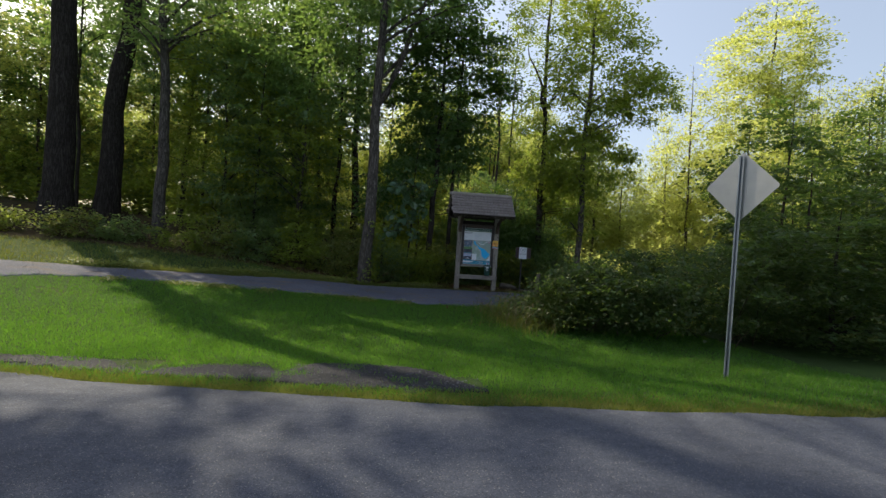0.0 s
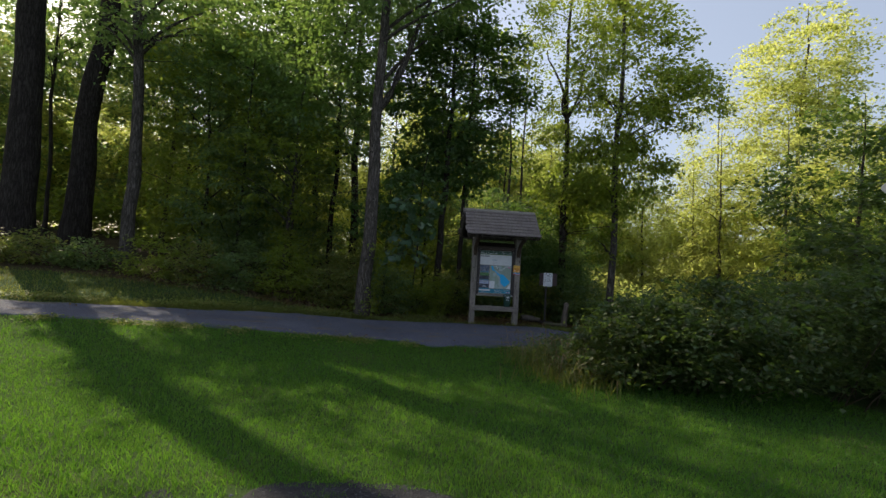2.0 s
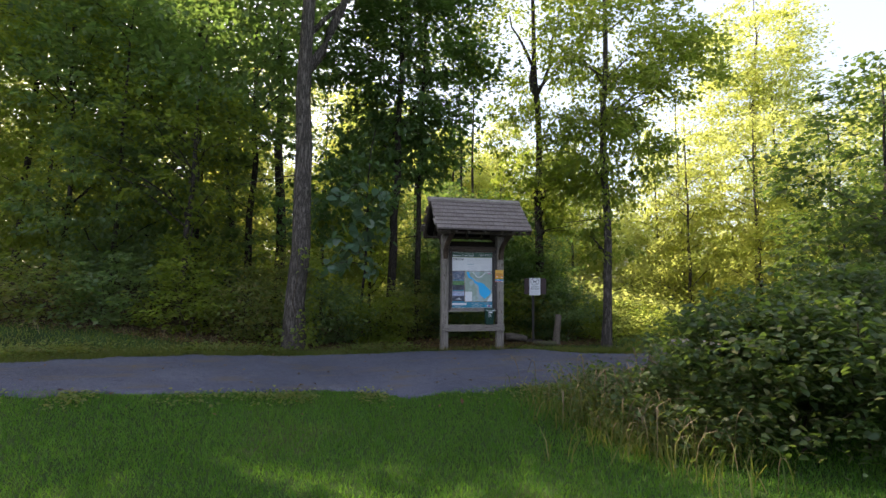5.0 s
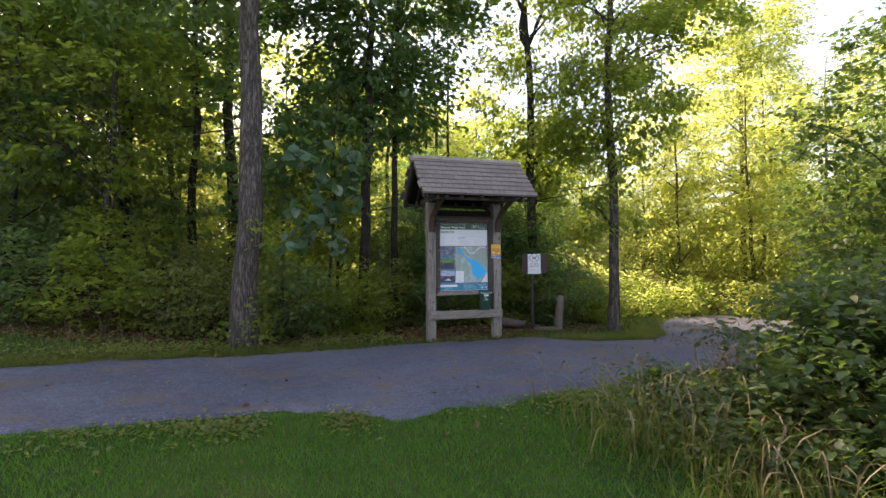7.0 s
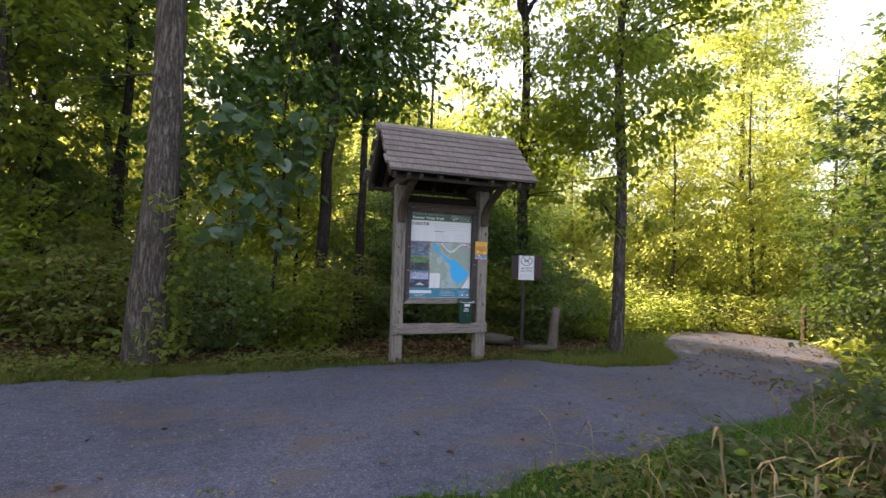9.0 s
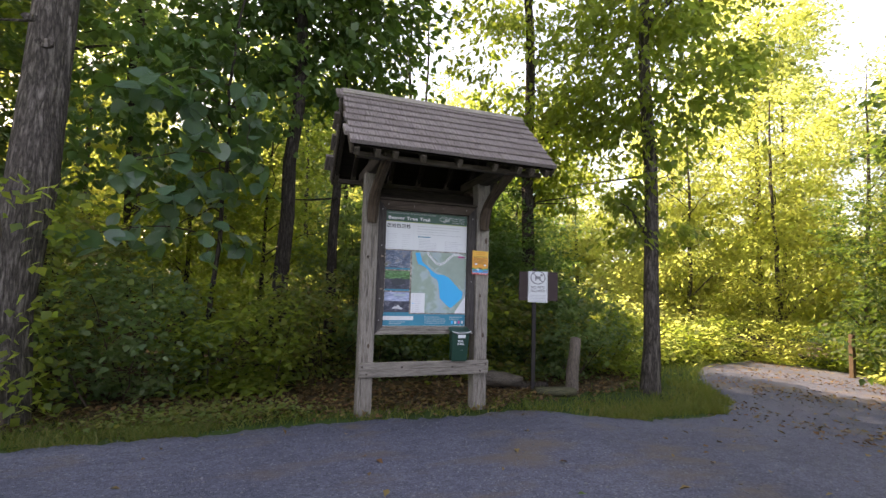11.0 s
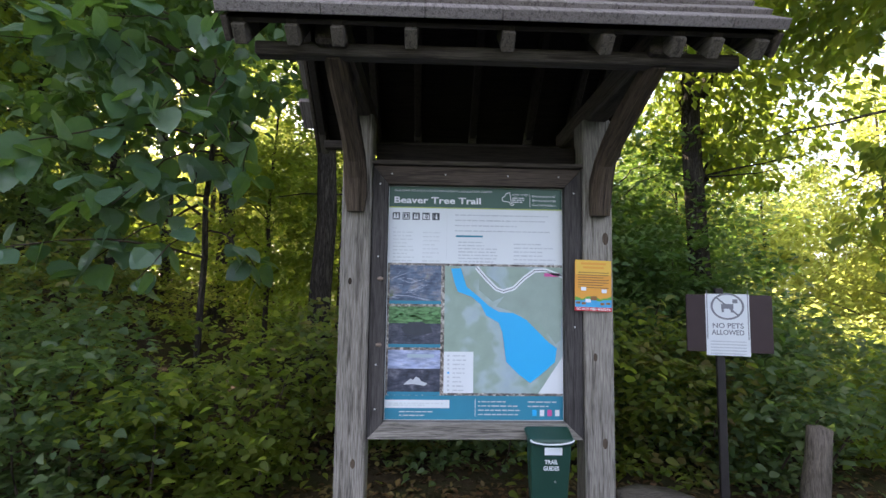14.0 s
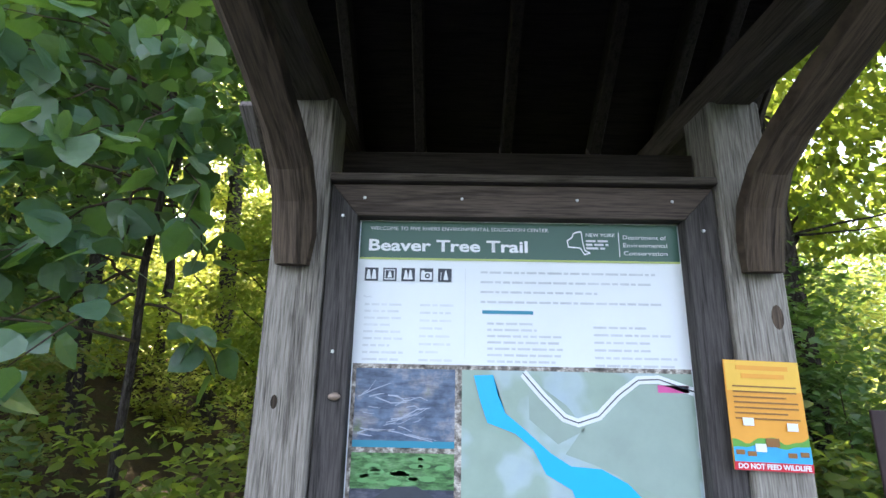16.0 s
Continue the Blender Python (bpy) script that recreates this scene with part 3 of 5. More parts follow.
def shrub(name, place, blobs, seed, leaf_mat, label, leaf=0.07, per=40, spread=0.3, category="shrub", group="undergrowth", stems=10, thick=0.12, droop=0.2, width=0.62, fine=False):
    rng = np.random.default_rng(seed)
    root = thing(name, (place[0], place[1], gz(*place)), label, category, group)
    pts, cores = sprays(rng, blobs, per, spread, thick, hollow=0.35)
    low = gz(*place)
    base = ground_z(pts[:, 0] + place[0], pts[:, 1] + place[1]) - low + 0.03
    pts[:, 2] = np.maximum(pts[:, 2], base + rng.uniform(0, 0.12, len(pts)))
    pieces = []
    for c in cores[rng.permutation(len(cores))[:stems]]:
        foot = np.array([c[0] * 0.45 + rng.normal(0, 0.08), c[1] * 0.45 + rng.normal(0, 0.08), 0])
        foot[2] = gz(foot[0] + place[0], foot[1] + place[1]) - low - 0.03
        pieces.append(tube(wander(rng, foot, c, 6, 0.03), np.linspace(0.012, 0.004, 6), 5))
    for v, f in pieces:
        link("stem", arrays("stem", v, f, True), M_TWIG, root)
    v, f = leaf_arrays(pts, leaf, rng, droop, 0.5, width, 0.2, fine=fine)
    link("leaves", arrays("leaves", v, f), leaf_mat, root)
    return root


# the forked tree west of the board, with ivy at its foot
forked = tree("broadleaf_tree", (-1.02, 16.45), 16.5, 0.43, [(-1.2, 0.6, 11.6, 3.2, 2.6, 3.0, 150), (-2.2, 1.5, 7.4, 1.9, 1.5, 1.9, 60), (1.6, 0.6, 11.2, 2.4, 2.4, 2.8, 120)], 31, M_LEAF_SHADE, M_BARK,
     "tall grey forked tree with furrowed bark and knots", 0.17, 40, (0.25, 0.2), 16, ((6.0, (1.75, 0.5, 10.5), 0.13), (9.5, (-1.8, 0.3, 12.5), 0.09)), 0.7, dead=4, sides=14)
for kx, kz, kr in ((0.02, 3.55, 0.06), (0.14, 3.35, 0.075), (-0.03, 4.7, 0.055), (0.1, 2.2, 0.04)):
    bm = bmesh.new()
    bmesh.ops.create_icosphere(bm, subdivisions=2, radius=kr, matrix=Matrix.Diagonal((1, 0.6, 0.62, 1)))
    for v in bm.verts:
        v.co *= 1 + 0.12 * math.sin(31 * v.co.x / kr) * math.cos(23 * v.co.z / kr) - (0.35 if v.co.y < -0.45 * kr else 0)
        v.co += Vector((kx, -0.185 + 0.25 * kx + 0.01 * kz, kz))
    part("knot", bm, M_BARK, forked, "dark knot where a limb has fallen")
# small-leaved trees in the gap behind the notice
for k, (px, py, h) in enumerate(((4.9, 20.4, 4.6), (6.5, 21.3, 4.2), (4.7, 23.8, 4.8), (3.4, 22.8, 5.2), (0.9, 22.0, 5.6), (-0.7, 22.9, 6.2))):
    # the first four take darker leaf materials in place of shade
    tree("young_maple", (px, py), h, 0.11, [(0, 0, h * 0.42, 1.3, 1.2, h * 0.25, 95), (0, 0, h * 0.75, 1.3, 1.2, h * 0.24, 80)], 552 + k, (M_LEAF_BROAD, M_LEAF_SHADE, M_LEAF_BROAD, M_LEAF_SHADE, M_LEAF, M_LEAF)[k], M_BARK_DARK, "slim young maple in the light behind the notice", 0.11, 50, (0.1, 0.1), 10, spread=0.42, group="young maples")
# big pines on the bank
for k, (px, py, h, g, lx) in enumerate(((-13.3, 20.5, 25, 1.05, 0.3), (-12.4, 22.0, 24, 0.9, 1.8))):
    tree("pine_tree", (px, py), h, g, [(0.4, 0, 13, 3.8, 3.4, 3.2, 6 * k + 34), (0.3, 0, 18.5, 3.2, 3.2, 4.6, 150)], 40 + k, M_NEEDLE, M_BARK_PINE,
         "massive dark pine trunk with high crown", 0.16, 40, (lx, 0), 16, spread=0.45, dead=5, width=0.25, sides=14)
tree("broadleaf_tree", (-8.7, 18.7), 15, 0.44, [(0.4, 0.5, 9, 2.8, 2.4, 3.2, 120)], 43, M_LEAF_SHADE, M_BARK, "slim grey-barked tree at the wood's edge", 0.17, 40, (-0.15, 0), 14, dead=4)
tree("broadleaf_tree", (5.62, 19.3), 14.5, 0.27, [(0.1, 0.3, 9.6, 2.3, 2.0, 3.4, 130), (0.0, 0.1, 5.4, 1.6, 1.3, 1.8, 64), (1.0, 0.3, 4.3, 1.2, 1.0, 1.3, 60)], 44, M_LEAF, M_BARK_DARK, "slender dark tree with a crooked fork", 0.13, 50, (0.2, 0.4), 12,
     ((7.3, (0.95, 0.3, 10.2), 0.07), (7.2, (-0.75, 0.2, 9.8), 0.075)), 0.4, dead=8, thick=0.2)
tree("broadleaf_tree", (6.45, 16.95), 13.5, 0.24, [(0.1, -0.1, 3.0, 0.75, 0.65, 1.2, 12), (0.2, 0.2, 5.0, 1.7, 1.5, 1.3, 90), (0.4, 0.0, 8.2, 2.1, 1.9, 2.6, 150), (1.9, -0.5, 7.4, 1.5, 1.1, 1.1, 46), (0.3, 0, 11.5, 1.9, 1.7, 1.8, 50)], 45, M_LEAF, M_BARK,
     "straight young maple with green crown beside the path", 0.135, 60, (0.45, 0.25), 18, spread=0.4, dead=3, thick=0.22)
tree("broadleaf_tree", (1.2, 19.0), 12.5, 0.26, [(0.2, 0.3, 7.9, 2.2, 1.6, 3.9, 200)], 46, M_LEAF_BROAD, M_BARK_DARK, "dark-barked tree behind the board with broad leaves", 0.17, 52, (0.35, 0), 12, dead=3, spread=0.42)
tree("broadleaf_tree", (2.15, 19.6), 11.5, 0.19, [(0.1, 0, 7.8, 2.1, 1.6, 3.7, 170)], 47, M_LEAF_BROAD, M_BARK_DARK, "thin dark tree behind the board", 0.19, 40, (0.1, 0), 10, dead=3)
tree("broadleaf_tree", (-4.0, 19.0), 8.0, 0.16, [(0.0, -0.2, 4.1, 2.2, 1.6, 2.0, 120)], 48, M_LEAF, M_BARK, "young maple with layered sprays of leaves", 0.15, 40, (0.5, 0), 14, spread=0.42)

# young maples that fill the wood's edge
YOUNG = ((-5.6, 19.4, 8.5), (-7.2, 20.6, 9.5), (-4.4, 21.8, 5.0), (-6.2, 23.0, 9.6), (-9.2, 23.6, 11.0))
for k, (px, py, h) in enumerate(YOUNG):
    tree("young_maple", (px, py), h, 0.13 + 0.01 * (k % 4), [(0, 0, h * 0.30, 2.0, 1.6, h * 0.24, 110), (0, 0, h * 0.68, 2.2, 1.8, h * 0.30, 130)], 60 + k,
         (M_LEAF_SHADE, M_LEAF, M_LEAF_SHADE)[k % 3], M_BARK_DARK, "young maple with layered green leaf sprays", 0.15, 40, (0.2 * (-1) ** k, 0), 14, spread=0.42, group="young maples")

# lit trees behind the wood and along the path's bend
template = tree("lit_maple", (-5.0, 30.0), 12.0, 0.2, [(0, 0, 4.0, 2.8, 2.6, 2.6, 90), (0, 0, 8.2, 2.6, 2.4, 3.4, 110)], 80, M_LEAF_SUN, M_BARK, "sunlit yellow-green maple at the clearing", 0.16, 80, (0.2, 0), 12, spread=0.55, group="sunlit trees", width=0.7, thick=0.25)
template_b = tree("lit_maple", (15.4, 26.4), 9.0, 0.17, [(0, 0, 2.6, 2.3, 2.2, 2.0, 100), (0, 0, 6.0, 2.1, 1.9, 2.6, 80)], 81, M_LEAF_SUN, M_BARK, "sunlit yellow-green maple beside the path", 0.115, 72, (-0.2, 0), 12, spread=0.42, group="sunlit trees", width=0.7, thick=0.24)
LIT = ((12.8, 30.6, 0), (6.0, 33.0, 0), (9.8, 33.5, 0), (-9.5, 31, 0), (-14.5, 30, 0), (-20, 29, 0), (-26, 27, 0), (-1.0, 32.5, 0), (-17, 35, 0), (-6.8, 36, 0))
for k, (px, py, _) in enumerate(LIT):
    copy_thing(template, pose(px, py, gz(px, py), 0, 0, 53 * k) @ Matrix.Diagonal((1, 1, 0.85 + 0.08 * (k % 4), 1)))
LIT_B = ((15.6, 24.6, 1.1), (18.8, 20.8, 1.1), (22.5, 21.0, 1.4), (17.5, 22.8, 1.15), (16.8, 26.5, 1.5), (20.5, 24.5, 1.5), (21, 19.5, 1.3), (25, 27, 1.6), (14.5, 30, 0.9), (24, 22, 1.35))
for k, (px, py, s) in enumerate(LIT_B):
    copy_thing(template_b, pose(px, py, gz(px, py), 0, 0, 77 * k + 20) @ Matrix.Diagonal((0.9 + 0.1 * s, 0.9 + 0.1 * s, s, 1)))
tree("poplar_tree", (20.2, 25.5), 17.5, 0.3, [(0, 0, 8.5, 3.3, 3.0, 5.0, 190), (0.2, 0, 14.0, 2.7, 2.5, 3.6, 130)], 83, M_LEAF_SUN, M_BARK, "tall tree in the sunlit leaf tone", 0.16, 80, (0.5, 0), 16, spread=0.7, width=0.75)
# thicket trees on the east side, half in shade, which the dark shrub tone carries
template_c = tree("thicket_tree", (12.3, 14.6), 7.5, 0.15, [(0, 0, 1.8, 2.4, 2.2, 1.7, 100), (0, 0, 5.0, 2.5, 2.3, 2.3, 120)], 84, M_LEAF_BUSH, M_BARK_DARK, "dense leafy tree of the roadside thicket", 0.16, 44, (0.2, 0), 12, spread=0.5, group="thicket trees", width=0.65)
for k, (px, py, s) in enumerate(((10.4, 11.6, 0.62), (14.6, 11.2, 0.95), (16.6, 15.6, 1.15), (9.4, 9.6, 0.40), (13.0, 8.6, 0.62), (17.8, 9.4, 1.0), (20.5, 13.0, 1.2), (22, 17.0, 1.25), (16.2, 18.2, 0.74))):
    copy_thing(template_c, pose(px, py, gz(px, py), 0, 0, 61 * k + 30) @ Matrix.Diagonal((0.85, 0.85, s, 1)))
# taller crowns inside the wood
template_e = tree("edge_tree", (-8.4, 27.2), 14.0, 0.24, [(0, 0, 9.6, 3.2, 2.8, 4.2, 170)], 86, M_LEAF_SHADE, M_BARK_DARK, "tall leafy tree inside the wood", 0.2, 44, (0.3, 0), 12, spread=0.5, dead=4, group="trees inside the wood", width=0.7)
for k, (px, py, s) in enumerate(((-10.6, 24.8, 0.95), (-6.6, 24.6, 0.84), (-4.2, 25.8, 0.84), (-2.8, 21.8, 0.85))):
    copy_thing(template_e, pose(px, py, gz(px, py), 0, 0, 83 * k + 40) @ Matrix.Diagonal((1, 1, s, 1)))
px, py = -15.0, 24.0
copy_thing(template_e, pose(px, py, gz(px, py), 0, 0, 160) @ Matrix.Diagonal((0.72, 0.72, 1.08, 1)))
# tall crowns, mostly above the view, added to shade the trees behind the board
template_f = tree("tall_tree", (-5.2, 23.9), 20.0, 0.4, [(0, 0, 15.5, 3.4, 3.2, 4.3, 210)], 87, M_LEAF_SHADE, M_BARK_DARK, "tall dense tree added to shade the crowns behind the board", 0.21, 44, (0.3, 0), 14, spread=0.5, dead=5, group="tall trees of the wood", width=0.7)
for k, (px, py, s) in enumerate(((-2.4, 24.6, 0.9),)):
    copy_thing(template_f, pose(px, py, gz(px, py), 0, 0, 71 * k + 25) @ Matrix.Diagonal((1, 1, s, 1)))
# thin trunks far behind the board
for k, (px, py, h) in enumerate(((5.5, 28.0, 15), (7.0, 30.0, 16), (3.4, 27.0, 14), (2.2, 29.5, 16), (6.3, 32.5, 15), (8.6, 34, 13))):
    tree("slender_tree", (px, py), h, 0.2, [(0, 0, h * 0.88, 2.0, 1.9, h * 0.14, 9)], 90 + k, M_LEAF, M_BARK_DARK, "slender bare-stemmed tree against the sky", 0.22, 28, (0.3 * (-1) ** k, 0), 8, spread=0.6, dead=4, group="slender trees")
# tall crowns added to the west, out of view, to shade road and lawn
template_d = tree("shade_tree", (-26.0, 21.0), 19.0, 0.5, [(0, 0, 14.8, 3.9, 3.5, 3.8, 66)], 97, M_LEAF_SHADE, M_BARK_PINE, "tall tree added beyond the view to shade road and lawn", 0.27, 38, (0.3, 0), 14, spread=0.5, group="western wood", width=0.8, thick=0.22)
for k, (px, py, s) in enumerate(((-30, 18.0, 1.0), (-14.2, 14.4, 1.2), (-17.8, 13.4, 1.0), (-15.8, 17.7, 1.2), (-21.5, 14.6, 1.05), (-25.5, 15.0, 1.0))):
    copy_thing(template_d, pose(px, py, gz(px, py), 0, 0, 67 * k + 15) @ Matrix.Diagonal((1, 1, s, 1)))

# the wood beyond: leaves past counting
def far_wood(x0, x1, y_of, depth, height, n, size, material, seed, label):
    rng = np.random.default_rng(seed)
    k = n // 40
    cx, d = rng.uniform(x0, x1, k), rng.uniform(0, 1, k)
    hump = height * (0.72 + 0.28 * np.sin(cx * 0.55 + seed) * np.sin(cx * 0.23 + 1.3 * seed) + 0.15 * np.sin(cx * 1.7))
    cy, cz = y_of(cx) + d * depth, rng.uniform(0.02, 1, k) ** 0.8 * hump
    c = np.stack([cx, cy, ground_z(cx, cy) + cz], 1)
    p = (c[:, None] + rng.normal(0, 1, (k, 40, 3)) * np.array([0.75, 0.75, 0.28])).reshape(-1, 3)
    p[:, 2] = np.maximum(p[:, 2], ground_z(p[:, 0], p[:, 1]) + 0.05)
    v, f = leaf_arrays(p, size, rng, 0.3, 0.5, 0.75, 0.2)
    return tagged(link("far_wood", arrays("far_wood", v, f), material), label, "woods", kind="stuff")


far_wood(-45, 8, lambda x: 37 + 0 * x, 5, 9.5, 110000, 0.31, M_LEAF_SUN, 501, "sunlit leaves of the wood beyond")
far_wood(6, 48, lambda x: 37 - 0.1 * x, 6, 9.0, 90000, 0.27, M_LEAF_SUN, 502, "sunlit leaves of the far eastern wood")
# this belt is added as a sun block for the wood before it
far_wood(-46, -13, lambda x: 29 + 0 * x, 4, 17.0, 46000, 0.34, M_LEAF_SHADE, 507, "tall leaf belt added north-west to block the sun and fill sky gaps")
far_wood(-2, 17, lambda x: 39 + 0 * x, 4, 15.0, 95000, 0.29, M_LEAF, 506, "high crowns beyond the clearing")
far_wood(-24, 3, lambda x: 26 + 0 * x, 4, 2.6, 16000, 0.24, M_LEAF, 503, "shaded undergrowth deep in the wood")
far_wood(22, 48, lambda x: 4 + 0.2 * x, 12, 8.0, 17000, 0.34, M_LEAF, 504, "leaves of the wood east of the road")

far_wood(7.6, 15.5, lambda x: 22.3 + 0.12 * (x - 8), 2.2, 1.7, 14000, 0.13, M_LEAF_SUN, 509, "low sunlit thicket at the bend of the path")

# ---- undergrowth ----
# the shrub between lawn and path
for k, (px, py, rx, ry, h, n) in enumerate(((4.15, 10.3, 1.15, 1.5, 0.94, 150), (5.1, 9.95, 1.3, 1.6, 1.12, 160), (6.6, 9.75, 1.35, 1.65, 1.3, 150), (8.1, 10.0, 1.45, 1.8, 1.6, 140), (5.8, 11.7, 1.2, 0.6, 0.6, 70), (3.3, 11.75, 0.5, 0.45, 0.3, 30), (3.25, 10.4, 0.5, 0.6, 0.42, 26))):
    shrub("roadside_shrub", (px, py), [(0, 0, h * 0.85, rx, ry, h * 0.75, n)], 120 + k, M_LEAF_BUSH, "dense dark green shrub between lawn and path", 0.08, 60, 0.26, group="roadside shrubs", stems=9, fine=px < 5.5)
# the hedge of shrubs along the wood's edge
EDGE = ((-13.5, 18.2, 0.7), (-11.2, 18.4, 0.8), (-9.6, 18.6, 0.7), (-7.4, 18.3, 1.0), (-6.0, 17.9, 1.05), (-4.7, 17.8, 1.1), (-3.3, 17.6, 1.15), (-2.1, 17.5, 1.1), (-0.2, 17.6, 1.15), (0.9, 17.7, 1.0), (1.8, 18.4, 1.1), (-5.4, 18.9, 1.6), (-3.6, 18.7, 1.7), (-1.6, 18.8, 1.8), (2.9, 18.2, 0.85), (3.9, 18.0, 1.2), (4.8, 18.1, 1.1), (5.6, 18.0, 1.2), (3.4, 19.2, 1.8), (4.6, 19.2, 1.9), (5.7, 18.9, 1.7), (6.9, 18.6, 0.9), (7.4, 20.2, 1.2), (2.3, 20.6, 2.3), (3.3, 20.4, 2.4), (4.5, 20.9, 2.6), (5.8, 20.7, 2.2), (7.0, 21.6, 1.7), (4.2, 18.7, 2.2), (3.3, 18.9, 2.4), (5.2, 19.4, 2.4))
for k, (px, py, h) in enumerate(EDGE):
    py -= (0.55 if px < -2.5 else 0.25) if h < 1.2 and px < 1.5 else 0.0
    # tall shrubs behind the board take the less translucent leaves to dim them
    shrub("woodland_shrub", (px, py), [(0, 0, h * 0.6, 0.95, 0.75, h * 0.75, 54 if h < 1.3 else 74)], 150 + k, M_LEAF_BROAD if px > 2.5 and h > 1.5 else (M_LEAF, M_LEAF_WOOD, M_LEAF_SHADE)[k % 3],
          "leafy green undergrowth at the wood's edge", 0.085 if px > -2.5 else 0.11, 56 if px > -2.5 else 33, 0.3, stems=6, fine=px > -2.5)
# lit weeds beyond the bend of the path
for k, (px, py, h) in enumerate(((9.3, 20.6, 0.6), (10.7, 21.2, 0.7), (12.4, 21.7, 0.7), (10.6, 22.6, 0.9), (12.2, 22.9, 1.0), (13.8, 22.3, 0.9), (15.4, 21.4, 1.0), (16.6, 20.0, 0.8), (9.2, 22.8, 1.1), (17.8, 18.4, 0.9), (14.6, 17.2, 0.6), (12.2, 15.2, 0.5), (8.4, 13.2, 0.5), (10.2, 14.0, 0.55), (-2.2, 24.0, 1.2), (0.0, 24.3, 1.2), (1.6, 23.2, 1.1), (-4.2, 25.0, 1.3), (3.2, 23.0, 1.1), (5.0, 23.4, 1.2), (6.8, 23.6, 1.2), (8.2, 24.2, 1.3))):
    shrub("sunlit_weeds", (px, py), [(0, 0, h * 0.6, 1.2, 0.9, h * 0.8, 60)], 190 + k, (M_LEAF_SUN, M_LEAF)[k % 2], "tall yellow-green weeds in sunlight", 0.12, 36, 0.32, category="weeds", group="sunlit weeds", stems=6)

# ---- traffic sign ----
M_ALU = plain("sign_aluminium", (0.42, 0.41, 0.39), 0.45, 0.5, 0.6, 0.12, 6)
M_GALV = plain("galvanised_steel", (0.30, 0.32, 0.34), 0.5, 0.5, 0.7, 0.2, 14)


def road_sign():
    x0, y0 = 4.45, 6.3
    a = math.degrees(math.atan2(-0.85, 0.43))
    root = thing("road_sign", pose(x0, y0, gz(x0, y0), 0, 0, a), "back of a grey diamond road sign on a steel post", "road sign")
    bm = bmesh.new()
    half, r = 0.465, 0.035
    pts = []
    for q in range(4):
        c = math.radians(90 * q)
        for s in (-35, 0, 35):
            b = c + math.radians(s)
            pts.append(((half - r * 1.4) * math.cos(c) + r * math.cos(b), (half - r * 1.4) * math.sin(c) + r * math.sin(b)))
    vs = [bm.verts.new((px, 0.028, 2.56 + pz)) for px, pz in pts]
    f = bm.faces.new(vs)
    e = bmesh.ops.extrude_face_region(bm, geom=[f])["geom"]
    bmesh.ops.translate(bm, vec=(0, 0.003, 0), verts=[v for v in e if isinstance(v, bmesh.types.BMVert)])
    part("plate", bm, M_ALU, root, "bare aluminium back of the plate")
    bm = boxes(((0.026, 0.005, 3.05), (0, 0.022, 1.45)), ((0.005, 0.03, 3.05), (-0.015, 0.006, 1.45)), ((0.005, 0.03, 3.05), (0.015, 0.006, 1.45)), ((0.016, 0.005, 3.05), (-0.025, -0.01, 1.45)), ((0.016, 0.005, 3.05), (0.025, -0.01, 1.45)), bevel=0.001)
    part("post", bm, M_GALV, root, "galvanised channel post")
    for z in (2.3, 2.8):
        bm = bmesh.new()
        bmesh.ops.create_cone(bm, cap_ends=True, segments=6, radius1=0.011, radius2=0.011, depth=0.016, matrix=pose(0, 0.012, z, 90))
        part("bolt", bm, M_GALV, root)


road_sign()


# ---- trail board ----
GREY_D, GREY_L = (0.085, 0.073, 0.062), (0.37, 0.335, 0.295)
M_POST = wood("weathered_post", GREY_D, GREY_L, "z", 0.8)
M_RAIL = wood("weathered_rail", (0.11, 0.098, 0.088), (0.37, 0.335, 0.295), "x", 0.6)
M_FRAME_V = wood("stained_frame_upright", (0.035, 0.031, 0.031), (0.115, 0.104, 0.102), "z", 0.5)
M_FRAME_H = wood("stained_frame_rail", (0.05, 0.038, 0.032), (0.13, 0.10, 0.085), "x", 0.5)
M_BEAM_Y = wood("brown_beam", (0.045, 0.035, 0.028), (0.13, 0.105, 0.085), "y", 0.6)
M_BEAM_X = wood("brown_plate", (0.045, 0.035, 0.028), (0.12, 0.10, 0.085), "x", 0.6)
M_BRACE = wood("brown_brace", (0.028, 0.02, 0.015), (0.13, 0.095, 0.07), "yz", 1.0)
# the next two timbers are near black: under-roof shade put into the colour
M_SHEATH = wood("shaded_sheathing", (0.012, 0.009, 0.008), (0.03, 0.023, 0.02), "x", 0.4)
M_RAFTER = wood("shaded_rafter", (0.018, 0.014, 0.012), (0.05, 0.04, 0.033), "y", 0.5)
M_TAIL = wood("weathered_tail", (0.045, 0.037, 0.03), (0.16, 0.135, 0.11), "y", 0.7)
M_SHINGLE = wood("cedar_shingle", (0.10, 0.084, 0.082), (0.33, 0.285, 0.275), "y", 0.3)
M_BOLT = plain("rusty_bolt", (0.07, 0.05, 0.045), 0.6, 0.4, 0.6, 0.3)
BASE = Vector((2.69, 16.17, gz(2.69, 16.17)))
kiosk = thing("trail_board", BASE, "weathered timber trail board with shingled gable roof", "information board")


def kpart(name, bm, material, parent=None, label=""):
    """A part of the trail board, given in world metres."""
    bmesh.ops.translate(bm, vec=-BASE, verts=bm.verts)
    return part(name, bm, material, parent or kiosk, label)


for cx in (2.062, 3.322):
    kpart("post", boxes(((0.152, 0.152, 2.62), (cx, 16.176, 0.99)), bevel=0.008), M_POST, None, "grey weathered timber post")
